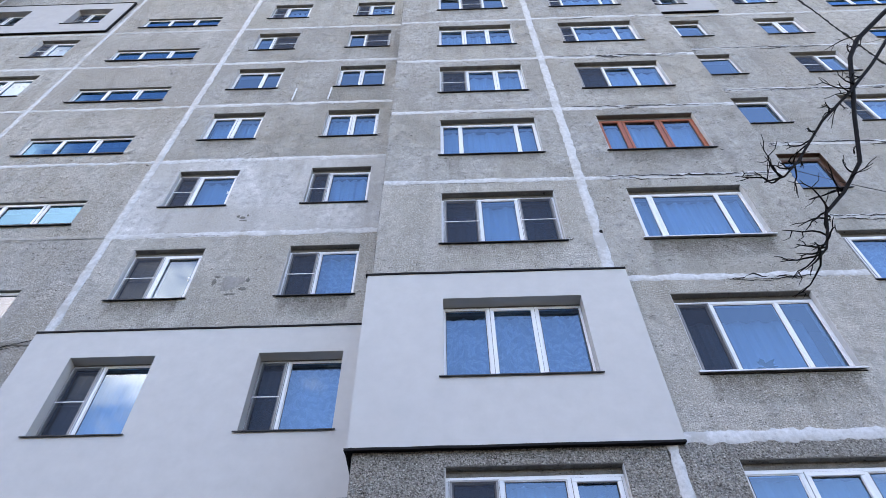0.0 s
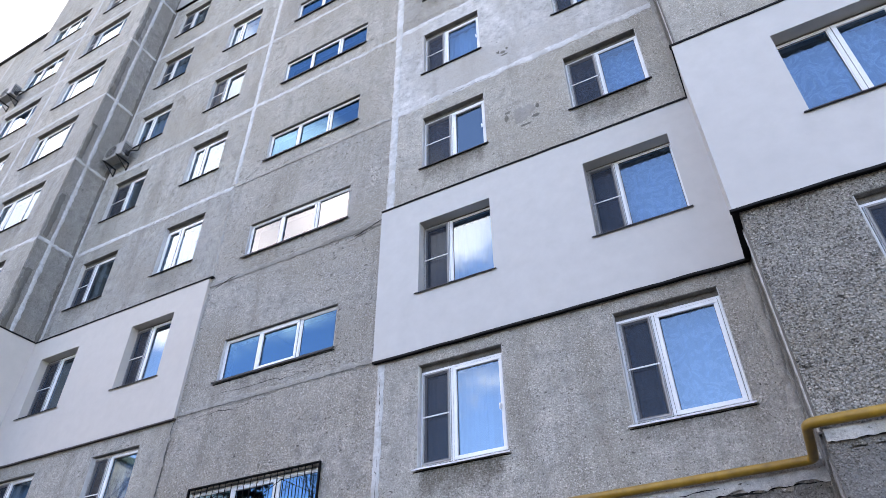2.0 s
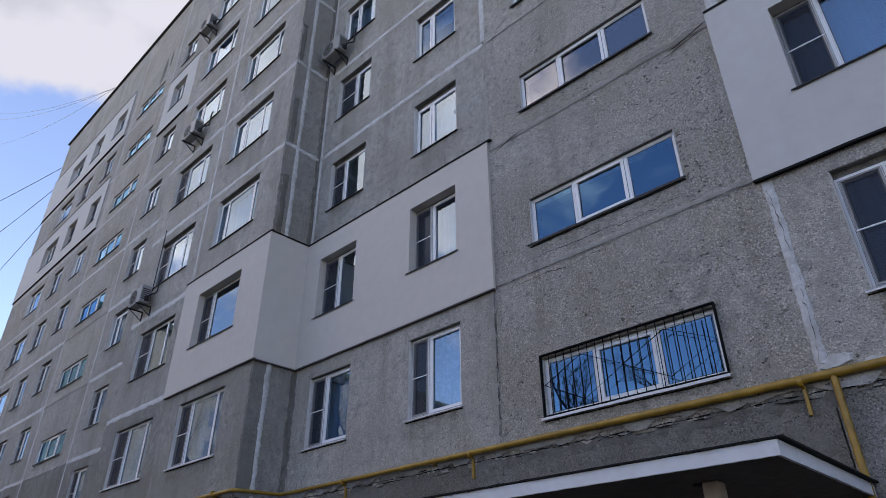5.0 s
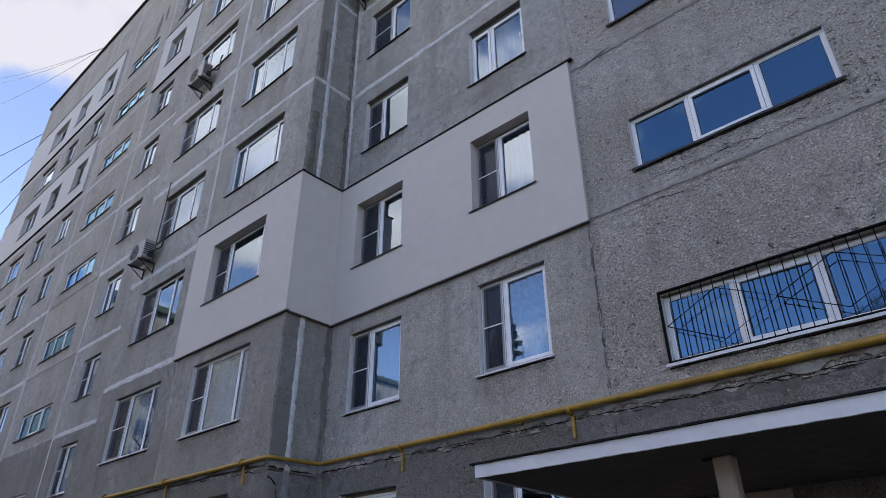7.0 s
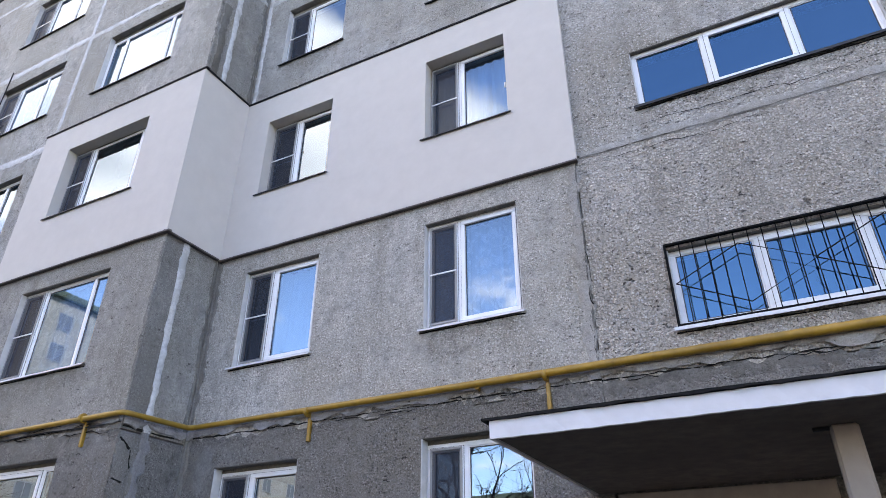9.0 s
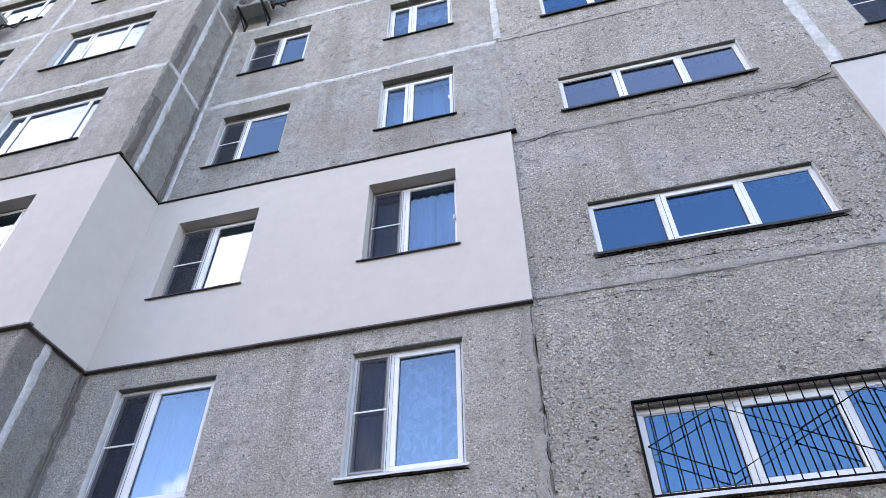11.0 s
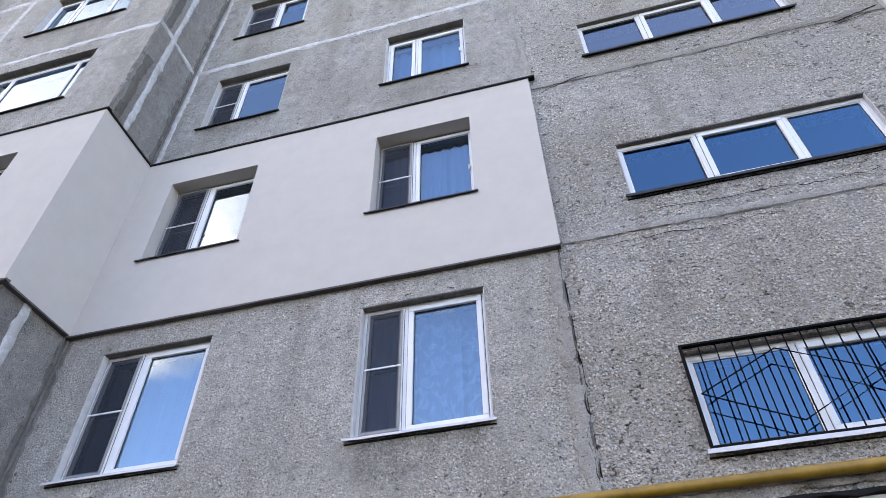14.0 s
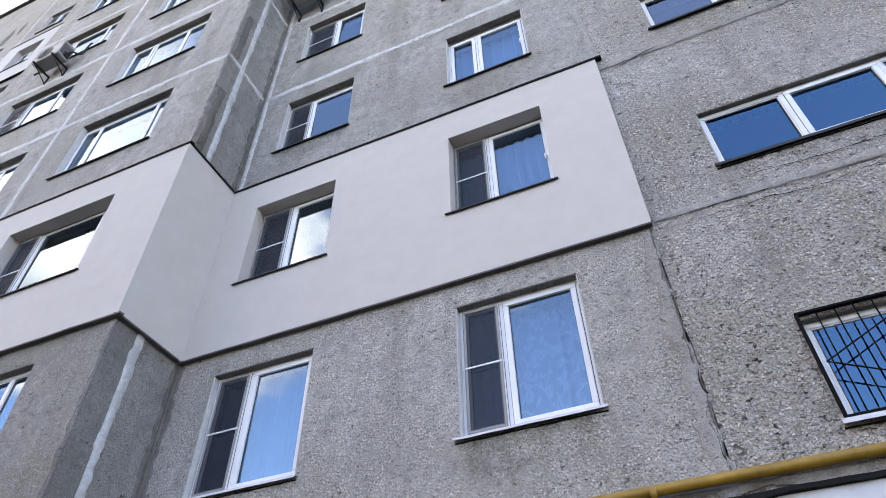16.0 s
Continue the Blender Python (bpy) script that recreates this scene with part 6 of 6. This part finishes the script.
def spruce(x, y, h, spread, seed):
    """A dense conifer: whorls of drooping boughs set with short sprays of needles."""
    r = random.Random(seed)
    ob = thing("spruce", (x, y, 0), "dense dark green spruce in the yard", "tree", "yard trees")
    part("trunk", Geo().tube([(0, 0, -0.02), (0.05, 0, h * 0.5), (0, 0.05, h)], [h * 0.016, h * 0.010, 0.02], 10).mesh("trunk", BARK, True), ob)
    g = Geo()
    whorls = 34
    for k in range(whorls):
        f = k / (whorls - 1)
        z, reach = h * (0.07 + 0.92 * f), spread * (1 - f) ** 0.85 + 0.15
        for q in range(11 if f < 0.7 else 7):
            a = 2 * math.pi * q / 11 + 0.7 * k + r.uniform(-0.2, 0.2)
            ln = reach * r.uniform(0.7, 1.12)
            d = Vector((math.cos(a), math.sin(a), 0))
            side = Vector((-d.y, d.x, 0))
            pts = [Vector((0, 0, z)) + d * ln * u + Vector((0, 0, -0.30 * ln * u + 0.16 * ln * u * u)) for u in (0, 0.35, 0.7, 1.0)]
            g.tube(pts, [0.03, 0.02, 0.012, 0.004], 4, False)
            for j in range(11):
                u = 0.12 + 0.088 * j
                p = Vector((0, 0, z)) + d * ln * u + Vector((0, 0, -0.30 * ln * u + 0.16 * ln * u * u))
                w = 0.16 + 0.30 * (1 - u) * ln / spread * r.uniform(0.7, 1.3)
                for sg in (-1, 1):
                    tip = p + side * sg * w + d * 0.5 * w + Vector((0, 0, -r.uniform(0.05, 0.32)))
                    g.poly([p - d * 0.05, p + d * 0.12, tip])
                    g.poly([p, p + d * 0.06 + Vector((0, 0, 0.05)), tip + Vector((0, 0, -0.06))])
    part("crown", g.mesh("crown", NEEDLES), ob)
    return ob


spruce(-24.3, -8.5, 14.5, 2.9, 12)
near_tree = bare_tree(5.2, 1.6, 7.2, 21, 5, "leafless tree beside the block with a drooping bough")
g = Geo()
YB = 1.85
bough(g, [(5.25, 1.6, 5.0), (4.4, 1.75, 6.0), (3.7, YB, 6.5), (3.18, YB, 6.21), (2.75, YB, 5.73), (2.58, YB, 5.47), (2.37, YB - 0.02, 5.03), (2.26, YB, 4.78), (2.07, YB, 4.35), (1.91, YB + 0.02, 4.15), (1.75, YB, 3.98), (1.70, YB, 3.86), (1.65, YB, 3.76), (1.58, YB, 3.69)], 0.019, 0.0036, 5, 34)
bough(g, [(3.7, YB, 6.49), (2.89, YB - 0.03, 5.67), (2.59, YB - 0.04, 5.28), (2.33, YB - 0.03, 4.98), (2.08, YB, 4.73), (1.81, YB, 4.37), (1.70, YB, 4.25), (1.60, YB, 4.21)], 0.0115, 0.0034, 8, 20)
for v in range(len(g.v)):
    g.v[v] = (g.v[v][0] - 5.2, g.v[v][1] - 1.6, g.v[v][2])
part("bough", g.mesh("bough", BARK, True), near_tree, label="thin drooping bough with twigs")


def bare_shoot(base, pts, r0, seed):
    """A thin upright sucker with knots and a few buds."""
    r = random.Random(seed)
    ob = thing("bare_shoot", base, "thin leafless dark shoot growing from the lawn", "shrub")
    P = [Vector(p) - Vector(base) for p in pts]
    fine_ = []
    for a, b in zip(P, P[1:]):
        fine_ += [a.lerp(b, k / 6) + Vector((r.gauss(0, 0.012), r.gauss(0, 0.012), 0)) * (b - a).length for k in range(6)]
    fine_.append(P[-1])
    n = len(fine_) - 1
    part("stem", Geo().tube(fine_, [r0 * (1 - 0.75 * i / n) * r.uniform(0.85, 1.25) for i in range(n + 1)], 8).mesh("stem", BARK, True), ob)
    for k in range(9):
        i = 12 + 3 * k
        if i < n:
            d = Vector((r.gauss(0, 1), r.gauss(0, 1), r.uniform(0.8, 1.6))).normalized()
            part("bud", Geo().tube([fine_[i], fine_[i] + d * 0.006, fine_[i] + d * 0.013], [0.0012, 0.0016, 0.0004], 6).mesh("bud", BARK, True), ob)
    return ob


bare_shoot((-1.47, 1.20, -0.02), [(-1.47, 1.20, -0.02), (-1.50, 1.17, 0.5), (-1.55, 1.12, 1.0), (-1.627, 1.10, 1.445), (-1.680, 1.092, 1.677), (-1.703, 1.092, 1.734), (-1.711, 1.092, 1.78), (-1.721, 1.092, 1.80), (-1.727, 1.092, 1.827)], 0.0046, 77)
bare_tree(-3.0, -13.0, 11.0, 31)
bare_tree(-9.5, -16.0, 12.5, 37)
bare_tree(-17.0, -14.0, 11.5, 41)
bare_tree(-6.5, -9.0, 10.0, 59)
bare_tree(0.5, -11.0, 11.0, 61)
bare_tree(-20.0, -8.5, 11.0, 67)
bare_tree(-26.0, -10.0, 12.0, 43)
bare_tree(-35.0, -9.0, 13.0, 47)
bare_tree(-44.0, -5.0, 12.0, 53)

# ---------------------------------------------------------------- yard and the block across it
tagged(part("ground", Geo().poly([(-600, -600, -0.02), (600, -600, -0.02), (600, 600, -0.02), (-600, 600, -0.02)]).mesh("ground", LAWN)), "worn winter lawn of the yard", "ground", "", "structure")
tagged(part("road", Geo().box(-70, 45, -6.2, 0.95, -0.4, 0.0).mesh("road", ASPHALT)), "worn asphalt drive along the block", "road", "", "structure")
tagged(part("kerb", Geo().box(-70, 45, 0.955, 1.10, -0.3, 0.12, 0.02).mesh("kerb", CONC_LOW)), "grey concrete kerb of the drive", "kerb", "", "structure")

block = thing("apartment_building", (-15, -72, 0), "five-storey beige panel block across the yard", "building")
part("wall", Geo().box(-34, 34, -6, 6, 0, 14.6).mesh("wall", FAR_WALL), block)
part("roof", Geo().box(-34.4, 34.4, -6.4, 6.4, 14.604, 15.3, 0.1).mesh("roof", FAR_ROOF), block)
far_frame = Geo().ring(0, 1.5, 0, 1.5, 0.08, 0, 0.06).box(0.71, 0.79, 0, 0.06, 0.08, 1.42).mesh("far_window", SILL)
FAR_PANE = plain("far_glass", (0.14, 0.15, 0.17), 0.2)
far_pane = Geo().poly([(1.42, 0.02, 0.08), (0.08, 0.02, 0.08), (0.08, 0.02, 1.42), (1.42, 0.02, 1.42)]).mesh("pane", FAR_PANE)
for i in range(16):
    for k in range(5):
        wv = part("window", far_frame, block, (-32.5 + 4.2 * i, 6.004, 1.2 + 2.8 * k))
        part("pane", far_pane, wv)

# the block that closes the yard at its far end
end_block = thing("apartment_building", (-70, -28, 0), "nine-storey grey panel block closing the yard", "building")
part("wall", Geo().box(-6, 6, -26, 26, 0, 26.5).mesh("wall", CONC_SMOOTH), end_block)
part("roof", Geo().box(-6.4, 6.4, -26.4, 26.4, 26.504, 27.2, 0.1).mesh("roof", FAR_ROOF), end_block)
for i in range(12):
    for k in range(9):
        wv = part("window", far_frame, end_block, (6.004, 24.5 - 4.2 * i, 1.4 + 2.8 * k))
        wv.rotation_euler = (0, 0, radians(-90))
        part("pane", far_pane, wv)
